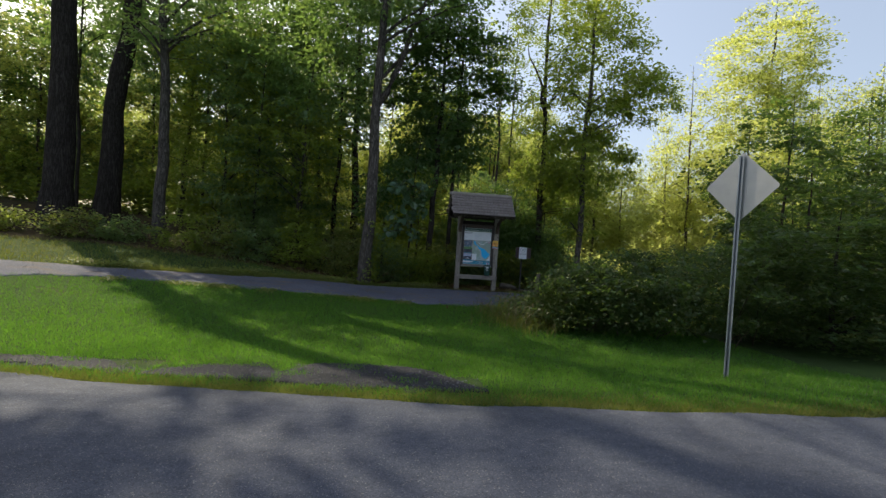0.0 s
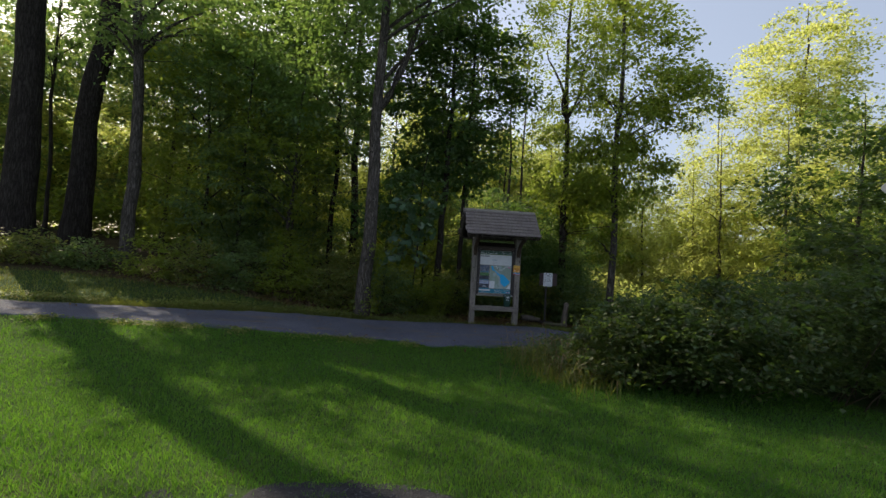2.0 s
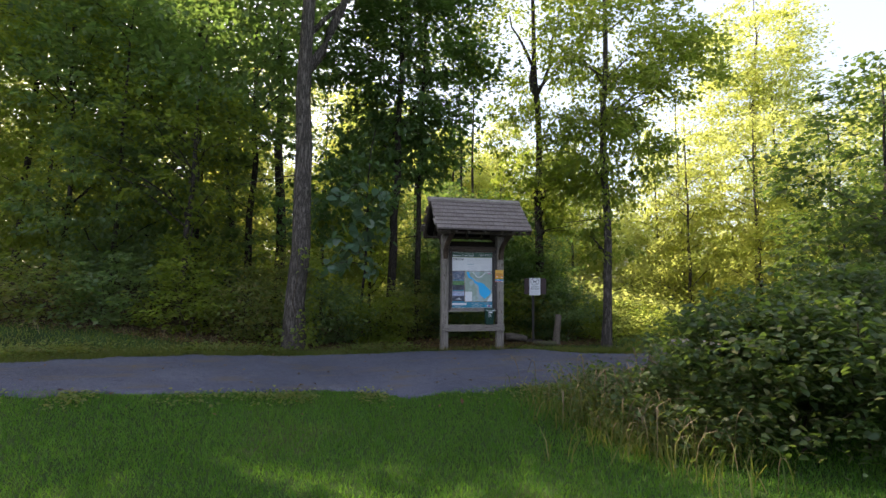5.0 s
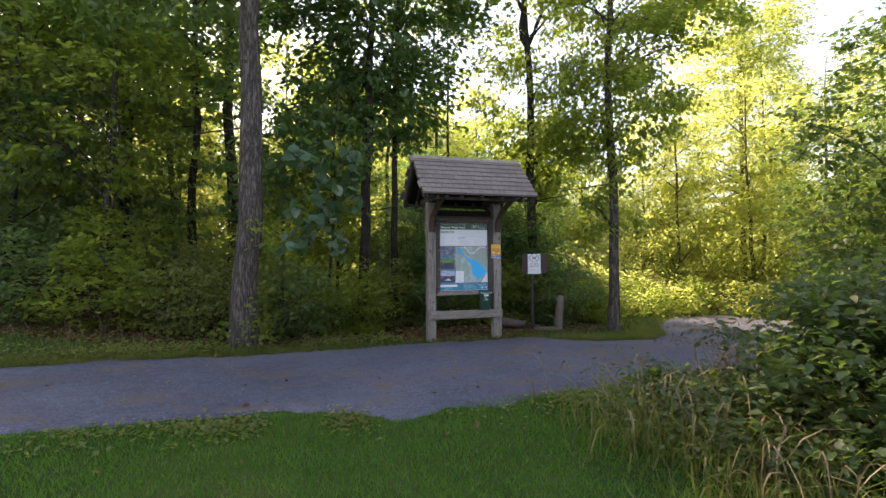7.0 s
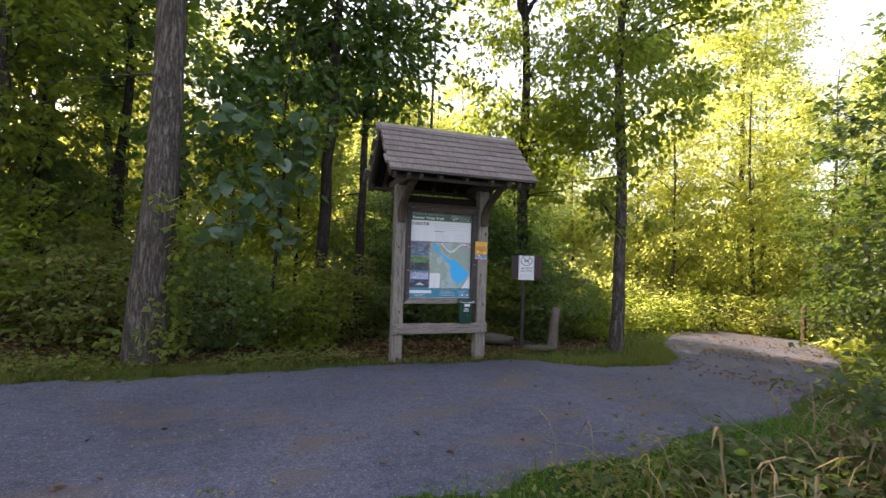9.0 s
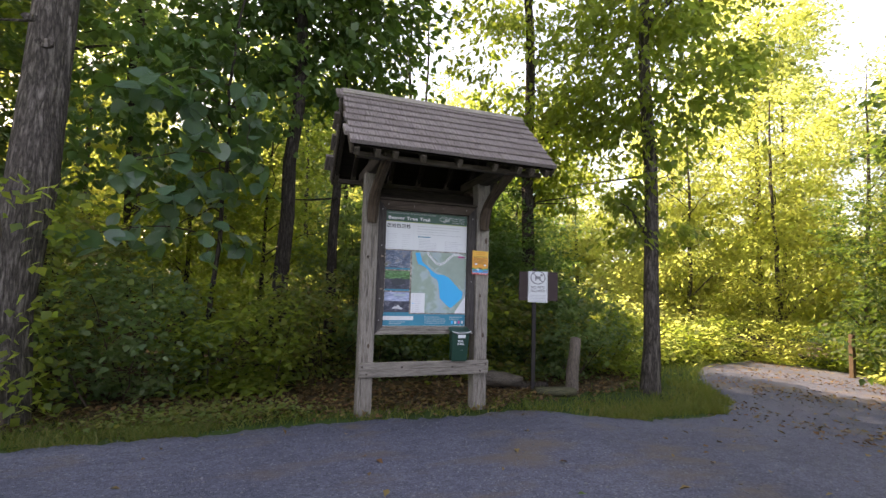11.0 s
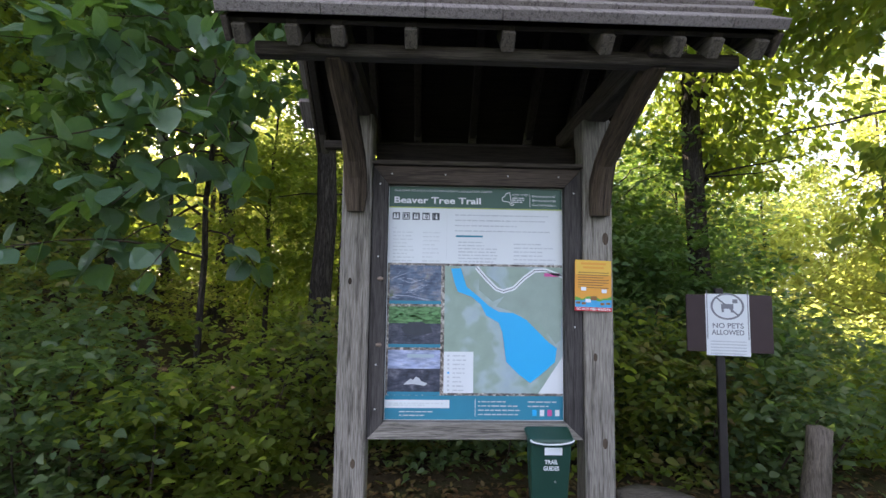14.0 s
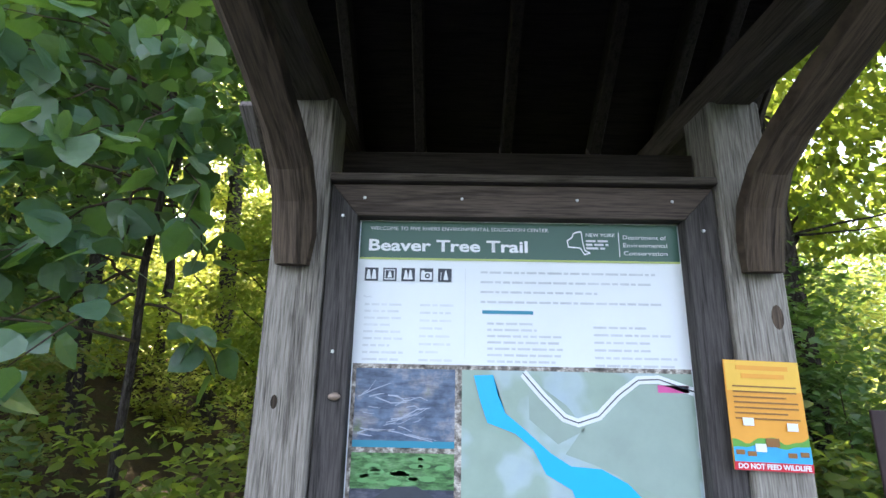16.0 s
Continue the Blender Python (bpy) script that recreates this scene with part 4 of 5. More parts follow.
for kx, kz, kr in ((3.36, 1.66, 0.022), (3.30, 1.05, 0.014), (3.345, 0.62, 0.018), (2.04, 1.42, 0.012), (2.08, 0.52, 0.016)):
    bm = bmesh.new()
    bmesh.ops.create_uvsphere(bm, u_segments=12, v_segments=6, radius=kr, matrix=pose(kx, 16.1, kz) @ Matrix.Diagonal((0.75, 0.16, 1.5, 1)))
    kpart("knot", bm, M_BRACE, None, "dark knot in the timber")
rail = kpart("rail", boxes(((1.412, 0.042, 0.146), (2.693, 16.078, 0.285)), bevel=0.005), M_RAIL, None, "pale grey cross rail bolted to the posts")
for bx, bz in ((2.02, 0.285), (2.065, 0.212), (2.43, 0.275), (2.98, 0.262), (3.30, 0.212), (3.365, 0.282)):
    bm = bmesh.new()
    bmesh.ops.create_cone(bm, cap_ends=True, segments=8, radius1=0.011, radius2=0.008, depth=0.01, matrix=pose(bx, 16.053, bz + 0.032, 90))
    kpart("bolt", bm, M_BOLT, rail)


def prism(points, y0, y1):
    """A flat outline in x and z, given thickness from y0 to y1."""
    bm = bmesh.new()
    a = [bm.verts.new((px, y0, pz)) for px, pz in points]
    b = [bm.verts.new((px, y1, pz)) for px, pz in points]
    bm.faces.new(a)
    bm.faces.new(b[::-1])
    for i in range(len(a)):
        j = (i + 1) % len(a)
        bm.faces.new((a[i], b[i], b[j], a[j]))
    bmesh.ops.bevel(bm, geom=bm.edges[:], offset=0.003, segments=1, affect="EDGES")
    return bm


XL, XR, ZB, ZT = 2.222, 3.152, 0.715, 1.932  # the board's opening
OL, OR, OB, OT = 2.142, 3.242, 0.632, 2.028
kpart("frame_side", prism([(OL, OB), (XL, ZB), (XL, ZT), (OL, OT)], 16.118, 16.19), M_FRAME_V, None, "dark stained frame board")
kpart("frame_side", prism([(XR, ZB), (OR, OB), (OR, OT), (XR, ZT)], 16.118, 16.19), M_FRAME_V, None, "dark stained frame board")
kpart("frame_top", prism([(XL, ZT), (XR, ZT), (OR, OT), (OL, OT)], 16.116, 16.19), M_FRAME_H)
kpart("frame_bottom", prism([(OL, OB), (OR, OB), (XR, ZB), (XL, ZB)], 16.116, 16.19), M_RAIL, None, "pale weathered frame board with a knot")
kpart("frame_cap", boxes(((1.102, 0.1, 0.022), (2.692, 16.14, 2.041)), bevel=0.003), M_BEAM_X)
M_SCREW = plain("zinc_screw", (0.5, 0.5, 0.48), 0.4, 0.5, 0.8)
for sx, sz in ((2.24, 1.985), (2.52, 1.985), (2.85, 1.985), (3.12, 1.985), (2.18, 1.93), (2.178, 1.55), (2.18, 1.0), (3.2, 1.9), (3.2, 1.2), (2.18, 0.78)):
    bm = bmesh.new()
    bmesh.ops.create_cone(bm, cap_ends=True, segments=8, radius1=0.005, radius2=0.004, depth=0.004, matrix=pose(sx, 16.115, sz, 90))
    kpart("screw", bm, M_SCREW)
M_LATCH = plain("brass_latch", (0.25, 0.19, 0.15), 0.5, 0.5, 0.5)
for sz in (1.435, 1.10):
    bm = bmesh.new()
    bmesh.ops.create_uvsphere(bm, u_segments=10, v_segments=6, radius=0.014, matrix=pose(2.192, 16.112, sz) @ Matrix.Diagonal((1.2, 0.7, 0.75, 1)))
    kpart("latch", bm, M_LATCH)
kpart("backing", boxes(((1.09, 0.018, 1.38), (2.692, 16.205, 1.33)), bevel=0.002), M_FRAME_H)

# added strip that closes the bright gap and stands in for roof shade
kpart("back_board", boxes(((1.09, 0.02, 0.15), (2.692, 16.21, 2.095)), bevel=0.003), M_SHEATH, None, "dark strip added above the frame in place of the roof's shade")

def knee(cx, y0, y1, seed):
    """A bowed brace hewn from one limb: upright against the post, then swept out under the arm."""
    rnd = random.Random(seed)
    d = y1 - y0
    spine = [(0.0, 1.775), (0.01, 1.86), (0.045, 1.95), (0.13, 2.035), (0.28, 2.105), (0.5, 2.17), (0.76, 2.235), (1.0, 2.29)]
    bm = bmesh.new()
    rings = []
    for i, (q, z) in enumerate(spine):
        a, b = spine[max(0, i - 1)], spine[min(len(spine) - 1, i + 1)]
        along = Vector((0, (b[0] - a[0]) * d, b[1] - a[1])).normalized()
        out = Vector((0, along.z, -along.y))
        w = (0.058 - 0.002 * i) * rnd.uniform(0.9, 1.08) * (0.8 if i == 0 else 1)
        h = 0.047 * rnd.uniform(0.9, 1.1) * (0.75 if i == 0 else 1)
        ring = []
        for k in range(8):
            ang = math.pi * (k + 0.5) / 4
            c, t = math.cos(ang), math.sin(ang)
            ring.append(bm.verts.new(Vector((cx, y0 + q * d, z)) + Vector((1, 0, 0)) * (w * c * 1.06) + out * (h * t * 1.06)))
        rings.append(ring)
    for a, b in zip(rings, rings[1:]):
        for k in range(8):
            bm.faces.new((a[k], a[(k + 1) % 8], b[(k + 1) % 8], b[k]))
    bm.faces.new(rings[0][::-1])
    bm.faces.new(rings[-1])
    bmesh.ops.recalc_face_normals(bm, faces=bm.faces)
    return bm


# roof timbers
EY, EZ, RY, RZ, BY = 15.285, 2.265, 16.02, 2.985, 16.755
for cx in (2.062, 3.322):
    bm = bmesh.new()
    beam(bm, (cx, 15.36, 2.345), (cx, 16.69, 2.345), 0.12, 0.115, 0.012)
    kpart("cross_arm", bm, M_BEAM_Y, None, "dark brown arm carrying the roof")
    for y0, y1 in ((16.075, 15.43), (16.275, 16.62)):
        kpart("brace", knee(cx, y0, y1, 7 * cx + y1), M_BRACE, None, "hewn brown knee brace, bowed under the arm")
for py in (15.43, 16.63):
    kpart("plate", boxes(((1.86, 0.06, 0.05), (2.70, py, 2.285)), bevel=0.006), M_BEAM_X, None, "eave plate under the rafters")
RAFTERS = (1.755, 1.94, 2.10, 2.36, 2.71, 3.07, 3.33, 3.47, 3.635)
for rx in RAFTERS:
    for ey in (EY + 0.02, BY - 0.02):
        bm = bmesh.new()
        # rafters carry the painted roof shade; only their tails keep the timber's tone
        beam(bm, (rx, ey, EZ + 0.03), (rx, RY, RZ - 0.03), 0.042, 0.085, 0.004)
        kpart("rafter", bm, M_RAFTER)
roof = None
slope = Vector((0, RY - EY, RZ - EZ)).normalized()
tilt = math.atan2(RZ - EZ, RY - EY)
length = math.hypot(RZ - EZ, RY - EY)
for k, (ey, sgn) in enumerate(((EY, 1), (BY, -1))):
    bm = bmesh.new()
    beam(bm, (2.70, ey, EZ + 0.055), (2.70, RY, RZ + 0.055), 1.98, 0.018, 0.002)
    sheathing = kpart("roof_slope", bm, M_SHEATH, None, "roof boarding under cedar shingles, coloured as dark as the roof's shade")
    roof = roof or sheathing
    rnd = random.Random(70 + k)
    widths = [0.19, 0.27, 0.36, 0.46]
    meshes = []
    for w in widths:
        bm = bmesh.new()
        box(bm, (w - 0.0008, 0.20, 0.038), (0, 0.095, 0.0), 0.003)
        me = bpy.data.meshes.new("shingle")
        bm.to_mesh(me)
        bm.free()
        me.materials.append(M_SHINGLE)
        meshes.append(me)
    courses = 8
    for c in range(courses):
        s0 = -0.035 + c * (length / courses)
        at = 1.69 - 0.08 * (c % 2) * rnd.random()
        while at < 3.70:
            q = rnd.randrange(4)
            w = min(widths[q], 3.705 - at)
            if w < 0.03:
                break
            ob = new("shingle", meshes[q])
            m = pose(at + w / 2, ey, EZ + 0.078, 0, 0, 0 if sgn > 0 else 180) @ pose(0, 0, 0, math.degrees(tilt)) @ Matrix.Translation((0, s0 + rnd.uniform(-0.004, 0.004), 0.031 + 0.003 * rnd.random())) @ pose(0, 0, 0, -8)
            ob.parent = sheathing
            ob.matrix_basis = Matrix.Translation(-BASE) @ m @ Matrix.Diagonal((w / widths[q], 1, 1, 1))
            at += w
for ey in (EY, BY):
    bm = bmesh.new()
    sg = 1 if ey == EY else -1
    beam(bm, (1.69, RY - sg * 0.075, RZ + 0.03), (3.71, RY - sg * 0.075, RZ + 0.03), 0.10, 0.016, 0.003, up=(0, sg * 0.72, 0.7))
    for v in bm.verts:
        v.co.z += 0.04
    kpart("ridge_board", bm, M_RAIL, None, "weathered board along the ridge")
for gx in (1.712, 3.688):
    for ey in (EY, BY):
        bm = bmesh.new()
        beam(bm, (gx, ey, EZ + 0.02), (gx, RY, RZ + 0.02), 0.02, 0.085, 0.003)
        kpart("barge_board", bm, M_BEAM_Y)
for rx in RAFTERS:
    for ey, sg in ((EY, 1), (BY, -1)):
        bm = bmesh.new()
        beam(bm, (rx, ey + sg * 0.012, EZ + 0.008), (rx, ey + sg * 0.13, EZ + 0.122), 0.046, 0.07, 0.004)
        kpart("rafter_tail", bm, M_TAIL, None, "grey weathered rafter tail")

# ---- printed board ----
M_WHITE = plain("white_print", (0.72, 0.74, 0.77), 0.45, 0.4, 0, 0.04, 4)
M_GREEN = plain("green_print", (0.035, 0.095, 0.07), 0.4, 0.4, 0, 0.08, 5)
M_LIME = plain("lime_line", (0.42, 0.5, 0.14), 0.45, 0.4)
M_TEAL = plain("teal_print", (0.03, 0.22, 0.33), 0.4, 0.4, 0, 0.08, 5)
M_PALE = plain("map_pale", (0.365, 0.455, 0.515), 0.45, 0.4, 0, 0.18, 6)
M_SAGE = plain("map_sage", (0.305, 0.385, 0.34), 0.45, 0.4, 0, 0.16, 9)
M_LAKE = plain("map_lake", (0.02, 0.42, 0.80), 0.4, 0.4, 0, 0.03, 4)
M_INK = plain("dark_ink", (0.05, 0.055, 0.07), 0.5, 0.3)
M_TEXT = plain("grey_text", (0.53, 0.545, 0.585), 0.5, 0.3)
M_TEXT_FAINT = plain("faint_text", (0.61, 0.625, 0.655), 0.5, 0.3)
M_MAGENTA = plain("magenta_tag", (0.6, 0.1, 0.3), 0.5, 0.3)


def photo(name, stops, scale, stretch=(1, 1, 1)):
    m, t, b = nodes_of(name, 0.4, 0.4)
    c = ramp(t, noise_of(t, scale, 9, stretch), stops)
    f = noise_of(t, scale * 3.5, 6, (0.5, 1, 2.2))
    c = mixed(t, 0.45, c, ramp(t, f, [(0.4, (0.35, 0.35, 0.4)), (0.6, (1.5, 1.45, 1.4))]), "MULTIPLY")
    t.links.new(c, b.inputs["Base Color"])
    return m


M_PHOTO_POND = photo("pond_photo", [(0.3, (0.05, 0.07, 0.12)), (0.48, (0.10, 0.14, 0.22)), (0.6, (0.24, 0.24, 0.28)), (0.72, (0.15, 0.2, 0.1))], 14)
M_PHOTO_PADS = photo("lily_pad_photo", [(0.35, (0.03, 0.07, 0.03)), (0.5, (0.08, 0.2, 0.07)), (0.65, (0.16, 0.3, 0.14))], 26, (1, 1, 3))
M_PHOTO_DARK = photo("dark_water_photo", [(0.3, (0.02, 0.025, 0.04)), (0.55, (0.07, 0.075, 0.11)), (0.75, (0.2, 0.2, 0.24))], 18)
M_PHOTO_SKY = photo("sky_photo", [(0.3, (0.22, 0.27, 0.45)), (0.6, (0.4, 0.45, 0.62)), (0.75, (0.7, 0.72, 0.78))], 10, (1, 1, 3))
M_PHOTO_EDGE = photo("speckled_border", [(0.35, (0.04, 0.035, 0.03)), (0.5, (0.2, 0.17, 0.15)), (0.65, (0.6, 0.55, 0.5))], 60)
m, t, b = nodes_of("map_relief", 0.45, 0.4)
c = ramp(t, noise_of(t, 3.6, 3), [(0.36, (0.36, 0.45, 0.52)), (0.47, (0.37, 0.46, 0.47)), (0.52, (0.30, 0.385, 0.33)), (0.66, (0.27, 0.35, 0.29))])
t.links.new(mixed(t, 0.3, c, ramp(t, noise_of(t, 16, 5), [(0.35, (0.8, 0.82, 0.84)), (0.65, (1.12, 1.12, 1.1))]), "MULTIPLY"), b.inputs["Base Color"])
M_MAP = m
PX0, PZ1, PW, PH = 2.226, 1.928, 0.922, 1.209  # the print's corner and size
panel = kpart("panel", boxes(((PW + 0.01, 0.008, PH + 0.01), (PX0 + PW / 2, 16.168, PZ1 - PH / 2)), bevel=0.001), M_WHITE, None, "printed trail map panel")


def at_uv(u, v, layer):
    return (PX0 + u * PW, 16.163 - 0.0016 * layer, PZ1 - v * PH)


def printed(name, outline, layer, material, label=""):
    """A flat print on the panel; the outline in shares of its width and height, from its upper corner."""
    bm = bmesh.new()
    bm.faces.new([bm.verts.new(at_uv(u, v, layer)) for u, v in outline])
    bmesh.ops.triangulate(bm, faces=bm.faces)
    bmesh.ops.translate(bm, vec=-BASE, verts=bm.verts)
    me = bpy.data.meshes.new(name)
    bm.normal_update()
    if bm.faces and bm.faces[:][0].normal.y > 0:
        bmesh.ops.reverse_faces(bm, faces=bm.faces)
    bm.to_mesh(me)
    bm.free()
    return link(name, me, material, panel, label)


def rect(name, u0, v0, u1, v1, layer, material, label=""):
    return printed(name, [(u0, v0), (u1, v0), (u1, v1), (u0, v1)], layer, material, label)


def lettering(name, text, height, place, material, parent, base=Vector((0, 0, 0)), turn=0.0, align="LEFT", width=None, bold=0.0):
    """Words in the built-in font, standing upright and facing south; height is that of a capital."""
    c = bpy.data.curves.new(name, "FONT")
    c.body, c.size, c.align_x, c.offset = text, height / 0.72, align, bold
    c.resolution_u = 3
    ob = bpy.data.objects.new(name, c)
    me = bpy.data.meshes.new_from_object(ob)
    bpy.data.objects.remove(ob)
    sx = 1.0
    if width:
        xs = [v.co.x for v in me.vertices]
        sx = width / (max(xs) - min(xs))
    me.transform(Matrix.Translation(Vector(place) - base) @ pose(0, 0, 0, 90, 0, turn) @ Matrix.Diagonal((sx, 1, 1, 1)))
    me.materials.clear()
    return link(name, me, material, parent)


def lines(name, u0, u1, v0, v1, n, layer, material, seed):
    """A block of small print, too fine to read: a bar for each run of words."""
    rnd = random.Random(seed)
    bm = bmesh.new()
    for i in range(n):
        v = v0 + (v1 - v0) * i / max(1, n - 1)
        u, end = u0, u1 - (u1 - u0) * rnd.choice((0, 0.02, 0.05, 0.1, 0.35))
        while u < end - 0.008:
            w = min(rnd.uniform(0.012, 0.045), end - u)
            bm.faces.new([bm.verts.new(at_uv(a, b, layer)) for a, b in ((u, v), (u + w, v), (u + w, v + 0.005), (u, v + 0.005))])
            u += w + 0.006
    bmesh.ops.translate(bm, vec=-BASE, verts=bm.verts)
    me = bpy.data.meshes.new(name)
    bm.to_mesh(me)
    bm.free()
    return tagged(link(name, me, material, panel), kind="stuff")


rect("header_band", 0, 0, 1, 0.09, 1, M_GREEN, "dark green header band")
rect("header_line", 0, 0.09, 1, 0.0945, 1, M_LIME)
lettering("lettering", "Beaver Tree Trail", 0.034, at_uv(0.025, 0.073, 3), M_WHITE, panel, BASE, width=0.46, bold=0.0012)
lettering("lettering", "WELCOME TO FIVE RIVERS ENVIRONMENTAL EDUCATION CENTER", 0.011, at_uv(0.03, 0.022, 3), M_TEXT_FAINT, panel, BASE, width=0.52)
lettering("lettering", "NEW YORK", 0.011, at_uv(0.71, 0.032, 3), M_WHITE, panel, BASE, width=0.085)
lines("text_block", 0.71, 0.78, 0.04, 0.058, 3, 3, M_TEXT_FAINT, 1)
for i, w in enumerate(("Department of", "Environmental", "Conservation")):
    lettering("lettering", w, 0.0125, at_uv(0.825, 0.037 + 0.0195 * i, 3), M_WHITE, panel, BASE, width=0.125)
rect("divider", 0.812, 0.02, 0.8145, 0.08, 3, M_WHITE)
STATE = [(0.652, 0.042), (0.667, 0.035), (0.672, 0.024), (0.69, 0.02), (0.697, 0.02), (0.7, 0.045), (0.706, 0.066), (0.722, 0.072), (0.704, 0.076), (0.692, 0.06), (0.655, 0.058)]
for a, b in zip(STATE, STATE[1:] + STATE[:1]):
    d = Vector((b[0] - a[0], b[1] - a[1])).normalized() * 0.0016
    printed("emblem_line", [(a[0] - d.y, a[1] + d.x), (a[0] + d.y, a[1] - d.x), (b[0] + d.y, b[1] - d.x), (b[0] - d.y, b[1] + d.x)], 3, M_WHITE)
for i in range(5):
    u = 0.02 + 0.057 * i
    rect("pictogram", u, 0.115, u + 0.042, 0.147, 1, M_INK, "dark square pictogram")
    if i == 3:
        rect("pictogram_mark", u + 0.004, 0.124, u + 0.038, 0.143, 2, M_WHITE)
        rect("pictogram_mark", u + 0.006, 0.1205, u + 0.015, 0.124, 2, M_WHITE)
        printed("pictogram_mark", [(u + 0.024 + 0.0085 * math.cos(q * math.pi / 5), 0.1335 + 0.0065 * math.sin(q * math.pi / 5)) for q in range(10)], 3, M_INK)
        printed("pictogram_mark", [(u + 0.024 + 0.004 * math.cos(q * math.pi / 4), 0.1335 + 0.0031 * math.sin(q * math.pi / 4)) for q in range(8)], 4, M_WHITE)
    elif i == 1:
        rect("pictogram_mark", u + 0.005, 0.119, u + 0.037, 0.1435, 2, M_WHITE)
        rect("pictogram_mark", u + 0.008, 0.1215, u + 0.034, 0.141, 3, M_INK)
        printed("pictogram_mark", [(u + 0.019, 0.124), (u + 0.024, 0.124), (u + 0.029, 0.139), (u + 0.014, 0.139)], 4, M_WHITE)
    else:
        wedges = {0: ((0.012, 0.5), (0.029, 0.5)), 2: ((0.014, 0.35), (0.028, 0.35)), 4: ((0.024, 0.3),)}[i]
        for w, top in wedges:
            printed("pictogram_mark", [(u + w - 0.007 * top, 0.120), (u + w + 0.007 * top, 0.120), (u + w + 0.0075, 0.1425), (u + w + 0.0015, 0.1425), (u + w, 0.134), (u + w - 0.0015, 0.1425), (u + w - 0.0075, 0.1425)], 2, M_WHITE)
        if i == 4:
            printed("pictogram_mark", [(u + 0.0085, 0.124), (u + 0.0105, 0.124), (u + 0.0095, 0.1425), (u + 0.0075, 0.1425)], 2, M_WHITE)
lettering("lettering", "Rules", 0.008, at_uv(0.02, 0.187, 2), M_TEXT, panel, BASE)
lines("text_block", 0.025, 0.15, 0.2, 0.325, 9, 1, M_TEXT_FAINT, 2)
lines("text_block", 0.195, 0.30, 0.2, 0.325, 8, 1, M_TEXT_FAINT, 3)
lines("text_block", 0.38, 0.93, 0.12, 0.19, 4, 1, M_TEXT, 4)
rect("text_heading", 0.385, 0.212, 0.54, 0.22, 1, M_TEAL)
lines("text_block", 0.40, 0.63, 0.24, 0.325, 7, 1, M_TEXT, 5)
lines("text_block", 0.72, 0.975, 0.245, 0.33, 6, 1, M_TEXT, 6)
rect("divider", 0.332, 0.115, 0.3335, 0.32, 1, M_TEXT_FAINT)
rect("speckled_border", 0, 0.337, 1, 0.92, 1, M_PHOTO_EDGE, "speckled stone border")
for v0, v1, a, b in ((0.347, 0.50, M_PHOTO_POND, M_PHOTO_POND), (0.525, 0.685, M_PHOTO_PADS, M_PHOTO_DARK), (0.71, 0.885, M_PHOTO_SKY, M_PHOTO_DARK)):
    m = v0 + (v1 - v0) * 0.45
    rect("photo", 0.012, v0, 0.305, m, 2, a, "small nature photograph")
    rect("photo", 0.012, m, 0.305, v1, 2, b, "small nature photograph")
    rect("photo_caption", 0.012, v1, 0.305, v1 + 0.014, 2, M_TEAL)
M_BRANCH = plain("photo_branch", (0.34, 0.37, 0.47), 0.45, 0.4, 0, 0.3, 40)
M_PAD = plain("photo_pad", (0.13, 0.30, 0.12), 0.45, 0.4, 0, 0.3, 30)
rnd = random.Random(77)
for k in range(26):
    u, v, w = rnd.uniform(0.02, 0.2), rnd.uniform(0.40, 0.488), rnd.uniform(0.03, 0.10)
    d, bow, th = rnd.uniform(-0.035, 0.015), rnd.uniform(-0.008, 0.008), rnd.uniform(0.0006, 0.0016)
    v = min(max(v, 0.36 - d), 0.485)
    printed("photo_branch", [(u, v), (u + w / 2, v + d / 2 + bow), (u + w, v + d), (u + w, v + d + th), (u + w / 2, v + d / 2 + bow + 2 * th), (u, v + 2 * th)], 3, M_BRANCH)
for k in range(24):
    u, v, w = rnd.uniform(0.04, 0.275), rnd.uniform(0.533, 0.585), rnd.uniform(0.012, 0.026)
    printed("photo_pad", [(u + w * math.cos(q * math.pi / 5), v + 0.24 * w * math.sin(q * math.pi / 5)) for q in range(10)], 3, M_PAD)
rect("photo_light", 0.12, 0.727, 0.27, 0.742, 3, M_PALE)
printed("photo_shape", [(0.08, 0.615), (0.13, 0.592), (0.2, 0.59), (0.25, 0.61), (0.26, 0.635), (0.18, 0.65), (0.1, 0.64)], 3, M_INK, "dark rounded shape in the photograph")
printed("photo_shape", [(0.1, 0.855), (0.125, 0.842), (0.14, 0.83), (0.155, 0.836), (0.17, 0.822), (0.19, 0.828), (0.2, 0.84), (0.235, 0.85), (0.22, 0.86), (0.16, 0.853)], 3, M_TEXT, "pale foam in the photograph")
rect("trail_map", 0.325, 0.347, 1, 0.889, 2, M_MAP, "pale blue and sage trail map")
for pts in ([(0.52, 0.36), (0.63, 0.42), (0.68, 0.47), (0.60, 0.50), (0.52, 0.45)], [(0.7, 0.44), (0.85, 0.375), (0.99, 0.39), (0.99, 0.66), (0.96, 0.68), (0.88, 0.60), (0.7, 0.54), (0.62, 0.52)]):
    printed("map_area", pts, 3, M_SAGE)
printed("map_area", [(1.0, 0.73), (1.0, 0.889), (0.86, 0.889)], 3, M_WHITE)
LAKE = [(808, 503), (828, 502), (832, 520), (840, 540), (860, 556), (885, 578), (905, 590), (935, 592), (960, 605), (985, 630), (1005, 650), (1022, 662), (1018, 690), (990, 715), (968, 732), (945, 715), (920, 690), (917, 660), (912, 630), (905, 612), (880, 598), (868, 575), (850, 560), (822, 550), (815, 530)]
